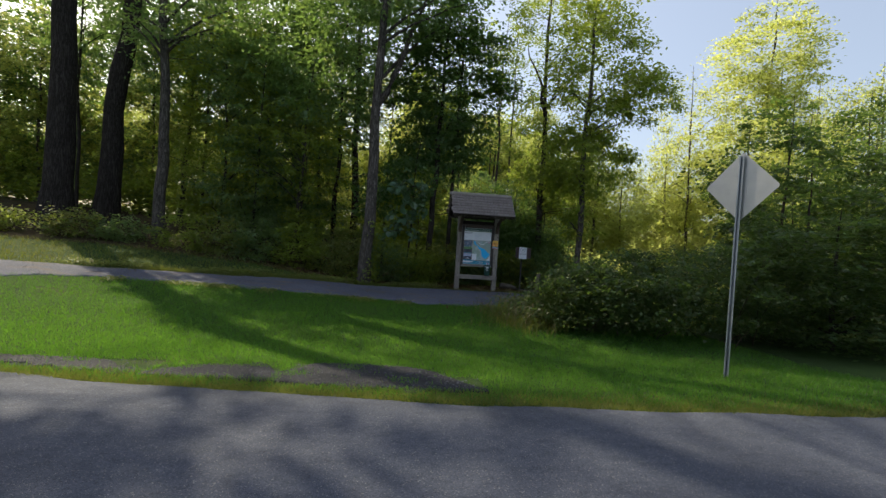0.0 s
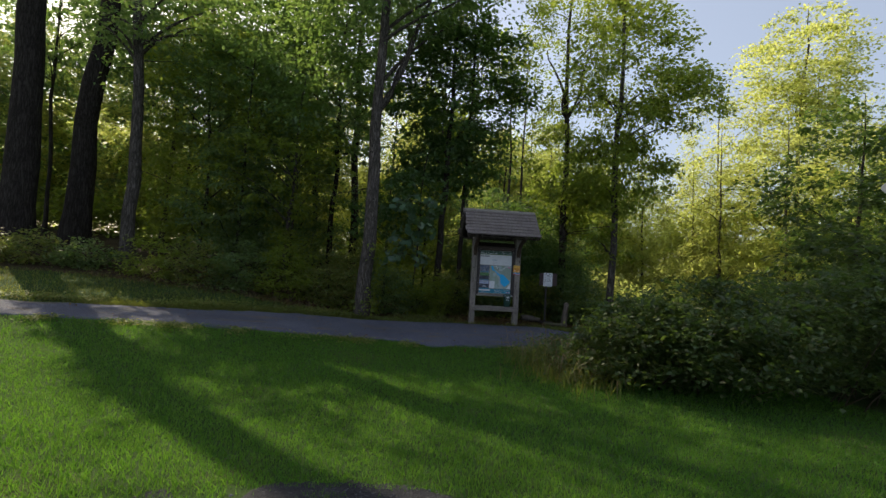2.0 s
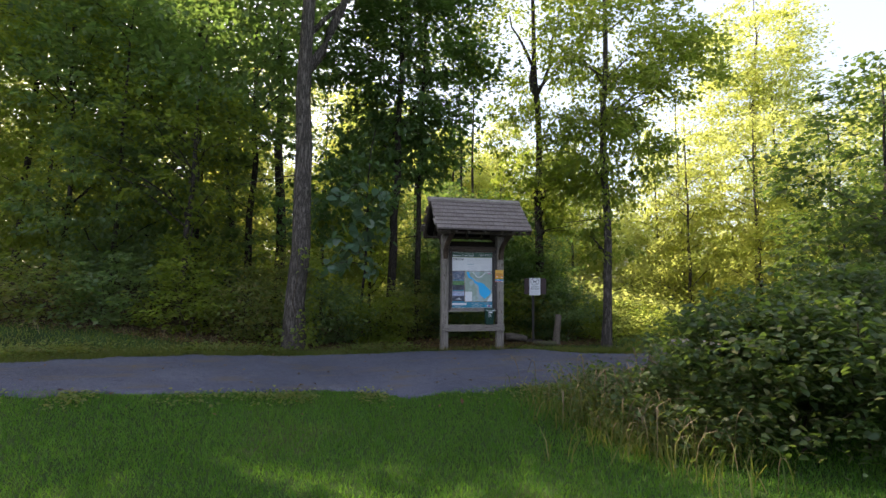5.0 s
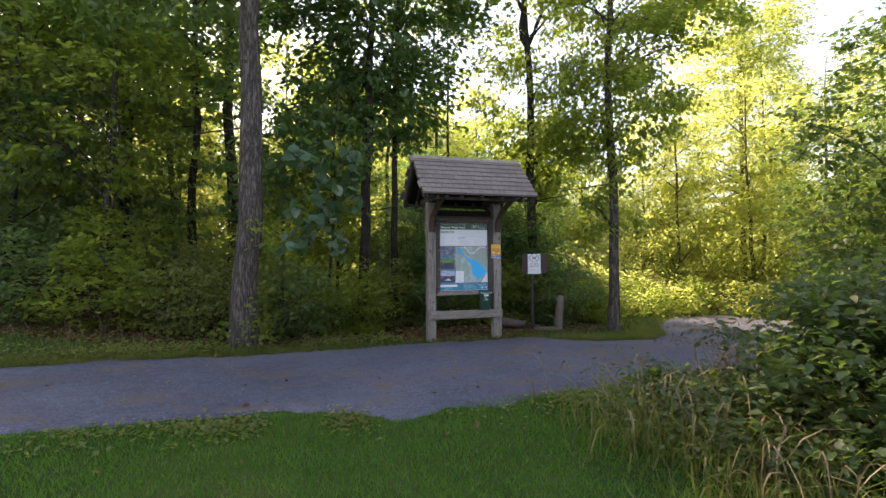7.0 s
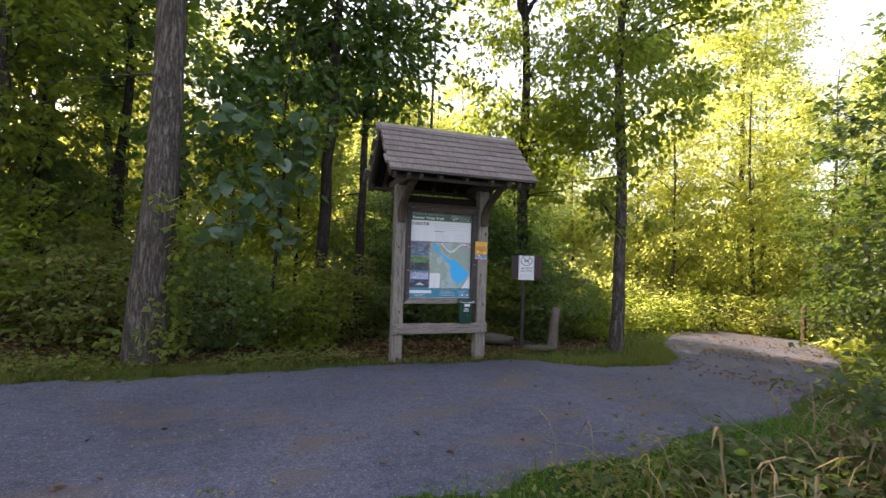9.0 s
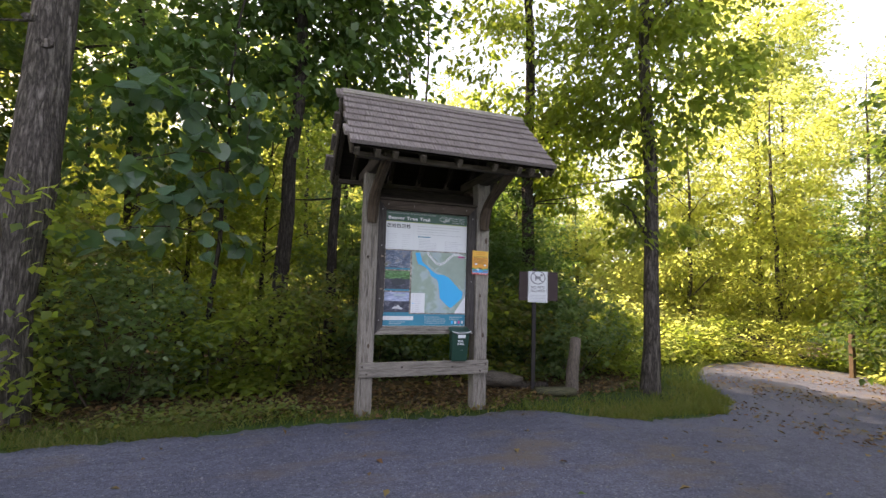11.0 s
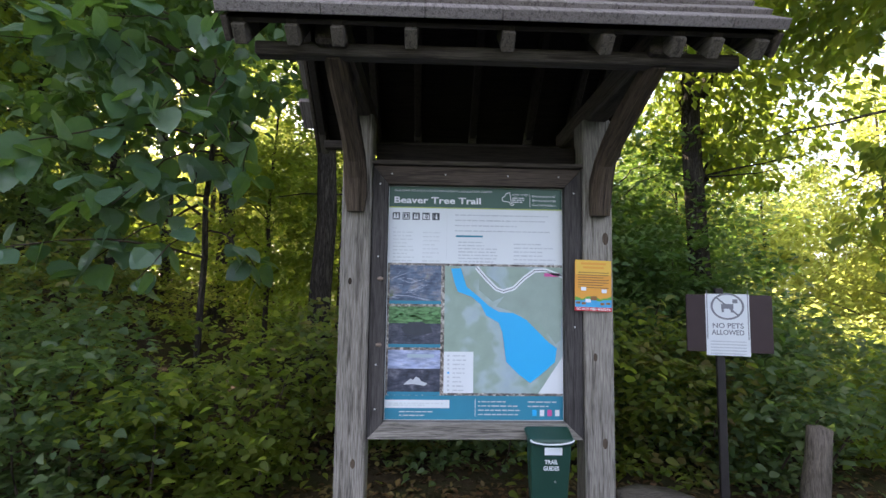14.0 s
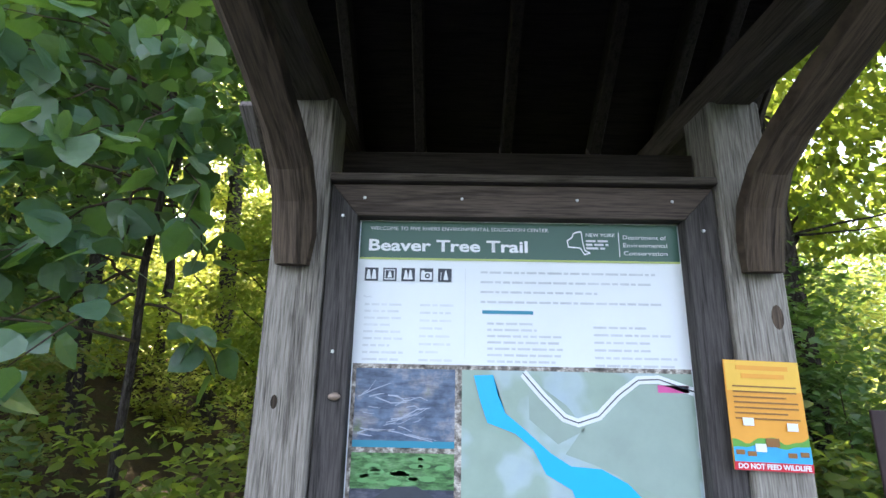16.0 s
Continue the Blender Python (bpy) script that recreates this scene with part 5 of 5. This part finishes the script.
printed("map_lake", [((a - 681) / 353, (b - 334) / 471) for a, b in LAKE], 4, M_LAKE, "bright blue lake on the map")
TRACK = [(0.505, 0.352), (0.56, 0.40), (0.62, 0.445), (0.66, 0.455), (0.72, 0.44), (0.78, 0.395), (0.84, 0.362), (0.9, 0.36), (1.0, 0.385)]
for width, layer, mat in ((0.012, 4, M_WHITE), (0.0017, 5, M_INK)):
    bm = bmesh.new()
    left, right = [], []
    for i, p in enumerate(TRACK):
        a, b = TRACK[max(0, i - 1)], TRACK[min(len(TRACK) - 1, i + 1)]
        d = Vector((b[0] - a[0], (b[1] - a[1]))).normalized() * width
        left.append(bm.verts.new(at_uv(min(1, p[0] - d.y), p[1] + d.x * 0.77, layer)))
        right.append(bm.verts.new(at_uv(min(1, p[0] + d.y), p[1] - d.x * 0.77, layer)))
    for i in range(len(TRACK) - 1):
        bm.faces.new((left[i], left[i + 1], right[i + 1], right[i]))
    kpart("map_road", bm, mat, panel)
rect("map_tag", 0.895, 0.372, 0.985, 0.388, 4, M_MAGENTA)
rect("map_legend", 0.325, 0.715, 0.492, 0.889, 4, M_WHITE, "white map legend")
lines("text_block", 0.375, 0.45, 0.73, 0.875, 9, 5, M_TEXT, 7)
for i in range(9):
    rect("legend_mark", 0.345, 0.728 + 0.018 * i, 0.357, 0.736 + 0.018 * i, 5, M_LAKE if i == 4 else M_TEXT)
rect("footer_band", 0, 0.9, 1, 1.0, 2, M_TEAL, "teal footer band")
rect("footer_label", 0.0, 0.918, 0.36, 0.952, 3, M_WHITE)
lines("text_block", 0.02, 0.33, 0.93, 0.938, 2, 4, M_TEXT_FAINT, 8)
lines("text_block", 0.08, 0.30, 0.965, 0.98, 2, 3, M_TEXT, 9)
lines("text_block", 0.52, 0.76, 0.922, 0.975, 4, 3, M_TEXT, 10)
lines("text_block", 0.80, 0.98, 0.922, 0.94, 2, 3, M_TEXT, 11)
rect("divider", 0.502, 0.915, 0.506, 0.985, 3, M_TEXT_FAINT)
for i, mat in enumerate((M_LAKE, M_WHITE, M_MAGENTA, M_WHITE)):
    rect("footer_icon", 0.825 + 0.043 * i, 0.957, 0.85 + 0.043 * i, 0.983, 3, mat)

# ---- orange poster on the post ----
M_ORANGE = plain("orange_paper", (0.72, 0.33, 0.05), 0.5, 0.35, 0, 0.1, 8)
M_YELLOW = plain("yellow_paper", (0.75, 0.45, 0.07), 0.5, 0.35, 0, 0.1, 8)
M_POND = plain("poster_pond", (0.05, 0.35, 0.65), 0.5, 0.35)
M_LEAFPRINT = plain("poster_green", (0.12, 0.33, 0.06), 0.5, 0.35)
M_RED = plain("poster_red", (0.6, 0.03, 0.05), 0.5, 0.35)
M_BROWNINK = plain("poster_brown", (0.25, 0.12, 0.04), 0.5, 0.35)
poster = thing("poster", pose(3.288, 16.088, 1.415, -2, 1.5, 0) @ Matrix.Diagonal((0.93, 1, 0.92, 1)), "laminated orange wildlife notice stapled to the post", "poster")


def slab(name, w0, h0, w1, h1, layer, material, parent, thick=0.0015, label=""):
    return part(name, boxes(((w1 - w0, thick, h1 - h0), ((w0 + w1) / 2, -0.0016 * layer, (h0 + h1) / 2)), bevel=0), material, parent, label)


sheet_part = slab("sheet", -0.102, -0.142, 0.102, 0.142, 0, M_ORANGE, poster, 0.003)
slab("title_area", -0.1, 0.06, 0.1, 0.141, 1, M_YELLOW, sheet_part)
for i in range(2):
    slab("title_line", -0.07 + 0.012 * i, 0.116 - 0.022 * i, 0.07 - 0.012 * i, 0.128 - 0.022 * i, 2, M_ORANGE, sheet_part)
for i in range(7):
    slab("text_line", -0.085, 0.07 - 0.014 * i, 0.085 - 0.03 * (i % 3 == 2), 0.074 - 0.014 * i, 2, M_BROWNINK, sheet_part)
def wavy_band(z0, z1, layer, dip):
    """A printed band across the poster with a rolling upper edge."""
    bm = bmesh.new()
    xs = [-0.101 + 0.202 * i / 18 for i in range(19)]
    top = [bm.verts.new((x, -0.0016 * layer, z1 + dip * math.sin(55 * x + layer) + 0.4 * dip * math.sin(131 * x))) for x in xs]
    low = [bm.verts.new((x, -0.0016 * layer, z0)) for x in xs]
    for i in range(18):
        bm.faces.new((low[i], low[i + 1], top[i + 1], top[i]))
    return bm


part("green_bank", wavy_band(-0.122, -0.066, 2, 0.008), M_LEAFPRINT, sheet_part)
part("pond", wavy_band(-0.121, -0.082, 3, 0.004), M_POND, sheet_part)
for a in (-0.085, -0.055, 0.05, 0.082):
    slab("dark_reed", a - 0.011, -0.112 + 0.1 * abs(a), a + 0.011, -0.1 + 0.1 * abs(a), 4, M_BROWNINK, sheet_part)
slab("brown_shape", -0.015, -0.082, 0.02, -0.06, 4, M_BROWNINK, sheet_part)
for a, b in ((-0.07, -0.03), (0.045, -0.04), (-0.045, -0.095)):
    slab("speech_bubble", a, b, a + 0.028, b + 0.02, 5, M_WHITE, sheet_part)
slab("red_strip", -0.102, -0.142, 0.102, -0.12, 2, M_RED, sheet_part)
lettering("lettering", "DO NOT FEED WILDLIFE", 0.0125, (-0.094, -0.0055, -0.137), M_WHITE, sheet_part, width=0.188, bold=0.0006)

# ---- leaflet box ----
M_BOXGREEN = plain("dark_green_plastic", (0.012, 0.05, 0.035), 0.4, 0.5, 0, 0.15, 10)
leaflets = thing("leaflet_box", pose(3.04, 16.055, 0.36, 4, 0, 0), "dark green plastic leaflet box standing on the rail", "leaflet box")
bm = bmesh.new()
box(bm, (0.20, 0.10, 0.30), (0, 0, 0.15), 0.008)
for v in bm.verts:
    if v.co.z < 0.1:
        v.co.x *= 0.86
        v.co.y *= 0.8
body = part("body", bm, M_BOXGREEN, leaflets)
bm = bmesh.new()
box(bm, (0.222, 0.125, 0.03), (0, -0.004, 0.322), 0.01, Matrix.Rotation(radians(14), 3, "X"))
lid = part("lid", bm, M_BOXGREEN, leaflets, "sloping green lid")
rim = []
for i in range(9):
    a = i / 8 * math.pi
    rim.append((-0.105 * math.cos(a), -0.068, 0.325 - 0.022 * math.sin(a)))
v, f = tube(rim, [0.0045] * 9, 5)
link("lid_rim", arrays("lid_rim", v, f, True), M_WHITE, lid, "pale worn rim of the lid")
slab_bm = boxes(((0.085, 0.002, 0.035), (0.01, -0.0525, 0.265)), bevel=0)
part("label", slab_bm, M_WHITE, body, "white paper label")
lettering("lettering", "TRAIL", 0.02, (0.0, -0.053, 0.205), M_WHITE, body, width=0.065, align="CENTER", bold=0.0008)
lettering("lettering", "GUIDES", 0.02, (0.0, -0.053, 0.175), M_WHITE, body, width=0.075, align="CENTER", bold=0.0008)
bm = bmesh.new()
bmesh.ops.create_cone(bm, cap_ends=True, segments=8, radius1=0.006, radius2=0.005, depth=0.004, matrix=pose(0.02, -0.052, 0.12, 90))
part("screw", bm, M_SCREW, body)

# ---- no-pets notice ----
M_BROWN = plain("brown_board", (0.05, 0.032, 0.033), 0.6, 0.3, 0, 0.15, 8)
M_DARKPOST = plain("dark_steel_post", (0.035, 0.03, 0.03), 0.6, 0.4, 0.3, 0.3, 12)
px, py = 4.455, 16.83
notice = thing("notice", pose(px, py, gz(px, py), 0, 0, -14), "paper notice on a brown board on a thin steel post", "notice")
low = -gz(px, py)
part("post", boxes(((0.05, 0.012, 1.75), (-0.03, 0.015, 0.75)), ((0.012, 0.03, 1.75), (-0.05, 0.028, 0.75)), bevel=0.002), M_DARKPOST, notice, "dark steel post")
board = part("board", boxes(((0.53, 0.014, 0.385), (0.02, 0.0, low + 1.18)), bevel=0.004), M_BROWN, notice, "dark brown board")
paper = part("paper", boxes(((0.268, 0.003, 0.412), (0.01, -0.0095, low + 1.172)), bevel=0), M_WHITE, notice, "white laminated paper")
M_NOTICE = plain("notice_grey", (0.22, 0.22, 0.25), 0.5, 0.3)
bm = bmesh.new()
for r0, r1 in ((0.078, 0.09),):
    ring = [(math.cos(a), math.sin(a)) for a in np.linspace(0, 2 * np.pi, 28, endpoint=False)]
    vi = [bm.verts.new((0.01 + r0 * 1.15 * c, -0.0125, low + 1.295 + r0 * s)) for c, s in ring]
    vo = [bm.verts.new((0.01 + r1 * 1.15 * c, -0.0125, low + 1.295 + r1 * s)) for c, s in ring]
    for i in range(28):
        j = (i + 1) % 28
        bm.faces.new((vi[i], vi[j], vo[j], vo[i]))
part("ring", bm, M_NOTICE, paper, "grey prohibition ring")
bm = bmesh.new()
box(bm, (0.18, 0.001, 0.011), (0.01, -0.0128, low + 1.295), 0, Matrix.Rotation(radians(42), 3, "Y"))
part("slash", bm, M_NOTICE, paper)
bm = boxes(((0.075, 0.001, 0.032), (0.01, -0.0122, low + 1.2955)), ((0.014, 0.001, 0.04), (-0.018, -0.0122, low + 1.275)), ((0.014, 0.001, 0.04), (0.038, -0.0122, low + 1.275)), ((0.03, 0.001, 0.026), (0.058, -0.0122, low + 1.33)), bevel=0)
part("silhouette", bm, M_NOTICE, paper, "plain grey silhouette")
lettering("lettering", "NO PETS", 0.034, (0.01, -0.0125, low + 1.15), M_NOTICE, paper, width=0.19, align="CENTER", bold=0.001)
lettering("lettering", "ALLOWED", 0.034, (0.01, -0.0125, low + 1.105), M_NOTICE, paper, width=0.20, align="CENTER", bold=0.001)
for a in (-0.115, 0.135):
    part("border", boxes(((0.005, 0.001, 0.33), (a, -0.0122, low + 1.24)), bevel=0), M_NOTICE, paper)
for i in range(5):
    part("text_line", boxes(((0.22, 0.001, 0.007), (0.01, -0.0122, low + 1.06 - 0.02 * i)), bevel=0), M_TEXT, paper)

# ---- stump, logs and marker post ----
M_GREYLOG = wood("grey_log", (0.035, 0.03, 0.026), (0.18, 0.155, 0.13), "x", 1.0)
M_STUMPWOOD = wood("bare_stump_wood", (0.07, 0.058, 0.05), (0.25, 0.21, 0.175), "z", 1.0)
M_MOSSLOG = wood("mossy_log", (0.03, 0.032, 0.018), (0.14, 0.135, 0.08), "x", 1.0)
rng = np.random.default_rng(300)
px, py = 5.08, 16.86
stump = thing("tree_stump", (px, py, gz(px, py)), "bare grey broken stump beside the notice", "stump")
v, f = tube([(-0.05, 0, -0.1), (-0.045, 0, 0.06), (-0.03, 0.0, 0.3), (0.0, 0, 0.55), (0.02, 0, 0.73), (0.025, 0, 0.75)], [0.12, 0.098, 0.08, 0.074, 0.072, 0.004], 14, 0.06, rng)
link("wood", arrays("wood", v, f, True), M_STUMPWOOD, stump)
px, py = 4.02, 16.95
log = thing("log", pose(px, py, gz(px, py) + 0.13, 0, 6, 8), "split grey log resting on the ground", "log")
v, f = tube([(-0.30, 0, 0), (-0.295, 0, 0), (-0.12, 0.01, 0.01), (0.1, 0, 0.0), (0.29, 0.01, -0.01), (0.30, 0.01, -0.01)], [0.03, 0.085, 0.092, 0.085, 0.07, 0.02], 12, 0.2, rng)
link("wood", arrays("wood", v, f, True), M_GREYLOG, log)
px, py = 4.62, 16.62
log = thing("log", pose(px, py, gz(px, py) + 0.055, 0, 2, -6), "mossy old timber lying in the grass", "log")
v, f = tube([(-0.28, 0, 0), (-0.275, 0, 0), (-0.1, 0, 0.006), (0.12, 0, 0.0), (0.275, 0, 0.0), (0.28, 0, 0.0)], [0.03, 0.065, 0.062, 0.066, 0.06, 0.03], 8, 0.16, rng)
link("wood", arrays("wood", v, f, True), M_MOSSLOG, log)
px, py = 4.3, 17.0
log = thing("log", pose(px, py, gz(px, py) + 0.04, 0, 0, -3), "dark rotting timber half sunk in litter", "log")
v, f = tube([(-0.42, 0, 0), (-0.415, 0, 0), (-0.1, 0, 0.006), (0.2, 0, 0.0), (0.415, 0, 0.0), (0.42, 0, 0.0)], [0.005, 0.06, 0.062, 0.06, 0.056, 0.005], 8, 0.08, rng)
link("wood", arrays("wood", v, f, True), M_BARK_DARK, log)
px, py = 14.6, 18.95
marker = thing("marker_post", (px, py, gz(px, py)), "brown wooden marker post beside the path", "post")
bm = boxes(((0.105, 0.105, 1.15), (0, 0, 0.5)), bevel=0.012)
part("post", bm, wood("brown_marker", (0.06, 0.04, 0.025), (0.16, 0.11, 0.07), "z", 0.6), marker)

# ---- near foliage ----
# broad-leaved branches that hang beside the board: every leaf a piece of its own
rnd = random.Random(5)
px, py = 0.35, 18.1
linden = thing("broad_leaved_sapling", (px, py, gz(px, py)), "broad-leaved sapling with large drooping dark leaves", "tree")
rng = np.random.default_rng(410)
low = gz(px, py)
trunk_path = wander(rng, (0, 0, -0.1), (0.3, -0.4, 5.2), 12, 0.03)
v, f = tube(trunk_path, np.linspace(0.036, 0.012, 12), 8, 0.03, rng)
link("trunk", arrays("trunk", v, f, True), M_BARK_DARK, linden)
pts, cores = sprays(rng, [(-0.1, -0.1, 3.9, 1.5, 1.0, 0.8, 26), (0.3, 0.3, 4.6, 1.5, 1.2, 0.9, 30), (-1.2, 0.3, 3.2, 1.0, 0.8, 0.9, 30)], 24, 0.34, 0.14)
v, f = leaf_arrays(pts, 0.13, rng, 0.7, 0.45, 0.8, 0.15, fine=True)
link("crown", arrays("crown", v, f), M_LEAF_BROAD, linden)
leaf_meshes = []
for k in range(5):
    bm = bmesh.new()
    r = random.Random(k)
    half = [(0.0, 0.0), (0.28, 0.06), (0.46, 0.28), (0.44, 0.55), (0.26, 0.82), (0.0, 1.06)]
    mid = [bm.verts.new((0, t, -0.10 * t * t)) for t in (0.0, 0.1, 0.3, 0.55, 0.8, 1.06)]
    for sg in (-1, 1):
        edge = [bm.verts.new((sg * w * r.uniform(0.9, 1.1), t, 0.10 * w - 0.12 * t * t + r.uniform(-0.03, 0.03))) for w, t in half[1:5]]
        bm.faces.new((mid[0], mid[1], edge[0])) if sg < 0 else bm.faces.new((mid[0], edge[0], mid[1]))
        for i in range(3):
            q = (mid[i + 1], mid[i + 2], edge[i + 1], edge[i])
            bm.faces.new(q if sg < 0 else q[::-1])
        q = (mid[4], mid[5], edge[3])
        bm.faces.new(q if sg < 0 else q[::-1])
    me = bpy.data.meshes.new("leaf")
    bm.normal_update()
    bm.to_mesh(me)
    bm.free()
    me.materials.append(None)
    leaf_meshes.append(me)
m, t, b = nodes_of("large_leaf", 0.34, 0.6)
info = t.nodes.new("ShaderNodeObjectInfo")
# the sky's sheen is put into these tones: paler and bluer
c = ramp(t, info.outputs["Random"], [(0, (0.055, 0.105, 0.068)), (0.5, (0.072, 0.132, 0.085)), (0.85, (0.095, 0.16, 0.105)), (1, (0.17, 0.23, 0.15))])
c = mixed(t, 0.35, c, ramp(t, noise_of(t, 6, 4), [(0.3, (0.6, 0.7, 0.6)), (0.7, (1.2, 1.15, 1.1))]), "MULTIPLY")
t.links.new(c, b.inputs["Base Color"])
tr = add(t, "ShaderNodeBsdfTranslucent", Color=(0.28, 0.5, 0.05, 1))
mx = add(t, "ShaderNodeMixShader", Fac=0.24)
t.links.new(b.outputs[0], mx.inputs[1])
t.links.new(tr.outputs[0], mx.inputs[2])
t.links.new(mx.outputs[0], t.nodes["Material Output"].inputs[0])
M_BIGLEAF = m
for me in leaf_meshes:
    me.materials[0] = M_BIGLEAF
count = 0
for k in range(24):
    z0 = rng.uniform(1.8, 3.9)
    a = np.array([np.interp(z0, trunk_path[:, 2], trunk_path[:, i]) for i in range(3)])
    b0 = np.array([rng.uniform(-1.1, 0.6), rng.uniform(-1.55, -0.75), 0]) if k % 5 else np.array([rng.uniform(-1.5, 0.9), rng.uniform(-0.8, 0.3), 0])
    b0[2] = np.clip(z0 + rng.uniform(-0.9, 0.0), 1.5, 3.3) + 0.1
    q = wander(rng, a, b0, 8, 0.04)
    q[:, 2] += 0.15 * np.sin(np.linspace(0, np.pi, 8))
    v, f = tube(q, np.linspace(0.012, 0.003, 8), 5)
    link("branch", arrays("branch", v, f, True), M_TWIG, linden)
    for i in range(12):
        if count >= 290:
            break
        s = rng.uniform(0.45, 1.08)
        p = np.array([np.interp(s * 7, np.arange(8), q[:, j]) for j in range(3)]) + rng.normal(0, 0.07, 3)
        size = rng.uniform(0.14, 0.25)
        ob = new("leaf", leaf_meshes[count % 5])
        ob.parent = linden
        ob.matrix_basis = Matrix.Translation(p) @ Euler((rng.uniform(-1.35, -0.1), rng.normal(0, 0.4), rng.uniform(0, 2 * np.pi))).to_matrix().to_4x4() @ Matrix.Diagonal((size, size, size, 1))
        count += 1

# ivy on the forked tree's foot
rng = np.random.default_rng(420)
a = rng.uniform(0, 2 * np.pi, 1000)
h = rng.uniform(0.1, 2.1, 1000)
r = 0.27 + 0.1 * np.exp(-h / 0.35) + np.abs(rng.normal(0, 0.12, 1000)) * (1 + 1.2 * np.exp(-((h - 1.4) / 0.35) ** 2))
keep = (np.cos(a - 0.1) + 0.55 * np.sin(3.1 * h + 0.8) + rng.normal(0, 0.25, 1000) > 0.2) | (h < 0.5)
ivy = thing("ivy", (-1.03, 16.42, gz(-1.03, 16.42)), "green climbing vine round the tree's foot", "vine")
v, f = leaf_arrays(np.stack([r * np.cos(a) + 0.01 * h, r * np.sin(a), h], 1)[keep], 0.10, rng, 0.6, 0.2, 0.75, 0.15)
link("leaves", arrays("leaves", v, f), M_LEAF, ivy)
v, f = tube([(0.2, -0.24, 0), (0.1, -0.27, 0.5), (-0.05, -0.27, 1.0), (0.05, -0.26, 1.6), (0.0, -0.25, 2.0)], [0.015, 0.013, 0.011, 0.009, 0.004], 6)
link("stem", arrays("stem", v, f, True), M_TWIG, ivy)

def stalks(name, x, y, rng, height, width, arch, material, label):
    """Grass stalks with long blades that rise, arch over and hang at the tip."""
    n, k = len(x), 7
    s = np.linspace(0, 1, k)
    a = rng.uniform(0, 2 * np.pi, n)
    h = height * rng.uniform(0.6, 1.25, n)
    reach = h * arch * rng.uniform(0.25, 1.2, n)
    rise = np.sin(s[None] * rng.uniform(1.5, 2.5, n)[:, None])
    out = reach[:, None] * s[None] ** 2.2
    p = np.stack([x[:, None] + np.cos(a)[:, None] * out, y[:, None] + np.sin(a)[:, None] * out, ground_z(x, y)[:, None] - 0.01 + h[:, None] * rise], -1)
    p += np.cumsum(rng.normal(0, 0.006, p.shape), 1)
    b = a + rng.normal(np.pi / 2, 0.6, n)
    w = (width * rng.uniform(0.6, 1.5, n))[:, None] * np.array([0.35, 0.4, 0.6, 1.0, 1.0, 0.7, 0.1])[None]
    side = np.stack([np.cos(b), np.sin(b), 0 * b], 1)[:, None] * w[..., None]
    v = np.stack([p - side, p + side], 2).reshape(-1, 3)
    i, j = np.meshgrid(np.arange(n), np.arange(k - 1), indexing="ij")
    q = (i * k + j) * 2
    f = np.stack([q, q + 1, q + 3, q + 2], -1).reshape(-1, 4)
    return tagged(link(name, arrays(name, v, f), material), label, "grass", kind="stuff")


# tall grass where the shrub meets the path
rng = np.random.default_rng(425)
cx, cy = rng.normal(4.0, 0.5, 700), rng.normal(11.5, 0.3, 700)
blades("tall_grass", cx, cy, rng, 0.42, 0.0065, 1.1, M_BLADE, "tall arching green grass beside the path", "grass", 3)
cx, cy = rng.normal(4.1, 0.5, 220), rng.normal(11.5, 0.3, 220)
stalks("dry_grass", cx, cy, rng, 0.55, 0.007, 0.9, M_STRAW, "curled tan grass among the green blades")
cx, cy = rng.normal(4.4, 0.6, 900), rng.normal(11.4, 0.3, 900)
leaf_scatter("verge_weeds", cx, cy, rng, 0.075, 0.3, M_LEAF_WOOD, "leafy weeds among the tall grass")

# weeds and dry stalks at the shrub's edge
rng = np.random.default_rng(430)
cx = np.concatenate([rng.normal(2.75, 0.28, 130), rng.normal(2.85, 0.35, 200), rng.uniform(2.3, 3.7, 90)])
cy = np.concatenate([rng.normal(10.2, 0.35, 130), rng.normal(11.3, 0.45, 200), rng.uniform(9.4, 12.1, 90)])
cx += 0.12 * np.sin(cy * 9) + 0.08 * np.sin(cy * 23)
stalks("dry_grass", cx[::3], cy[::3], rng, 0.46, 0.0048, 1.0, M_STRAW, "pale dry grass stalks arching at the shrub's edge")
stalks("tall_grass", cx + 0.15 + rng.normal(0, 0.16, len(cx)), cy - 0.05 + rng.normal(0, 0.16, len(cx)), rng, 0.36, 0.0045, 1.0, M_WEED, "tall arching green grass at the shrub's edge")
blades("tall_grass", np.repeat(cx, 4) + rng.normal(0, 0.14, 4 * len(cx)), np.repeat(cy, 4) + rng.normal(0, 0.14, 4 * len(cx)), rng, 0.26, 0.006, 0.9, M_WEED, "uncut yellowing grass at the shrub's edge", "grass", 3)
wx, wy = rng.normal(3.1, 0.35, 2600), rng.normal(11.0, 0.6, 2600)
leaf_scatter("verge_weeds", wx, wy, rng, 0.06, 0.42, M_LEAF_BUSH, "small-leaved weeds among the dry stalks")
cx, cy = rng.uniform(-9, -2.5, 140), np.zeros(140)
cy = WOOD_EDGE(cx) + rng.normal(0, 0.2, 140)
blades("dry_grass", cx, cy, rng, 0.28, 0.004, 1.2, M_STRAW, "dry grass stalks along the wood's edge", "grass", 3)
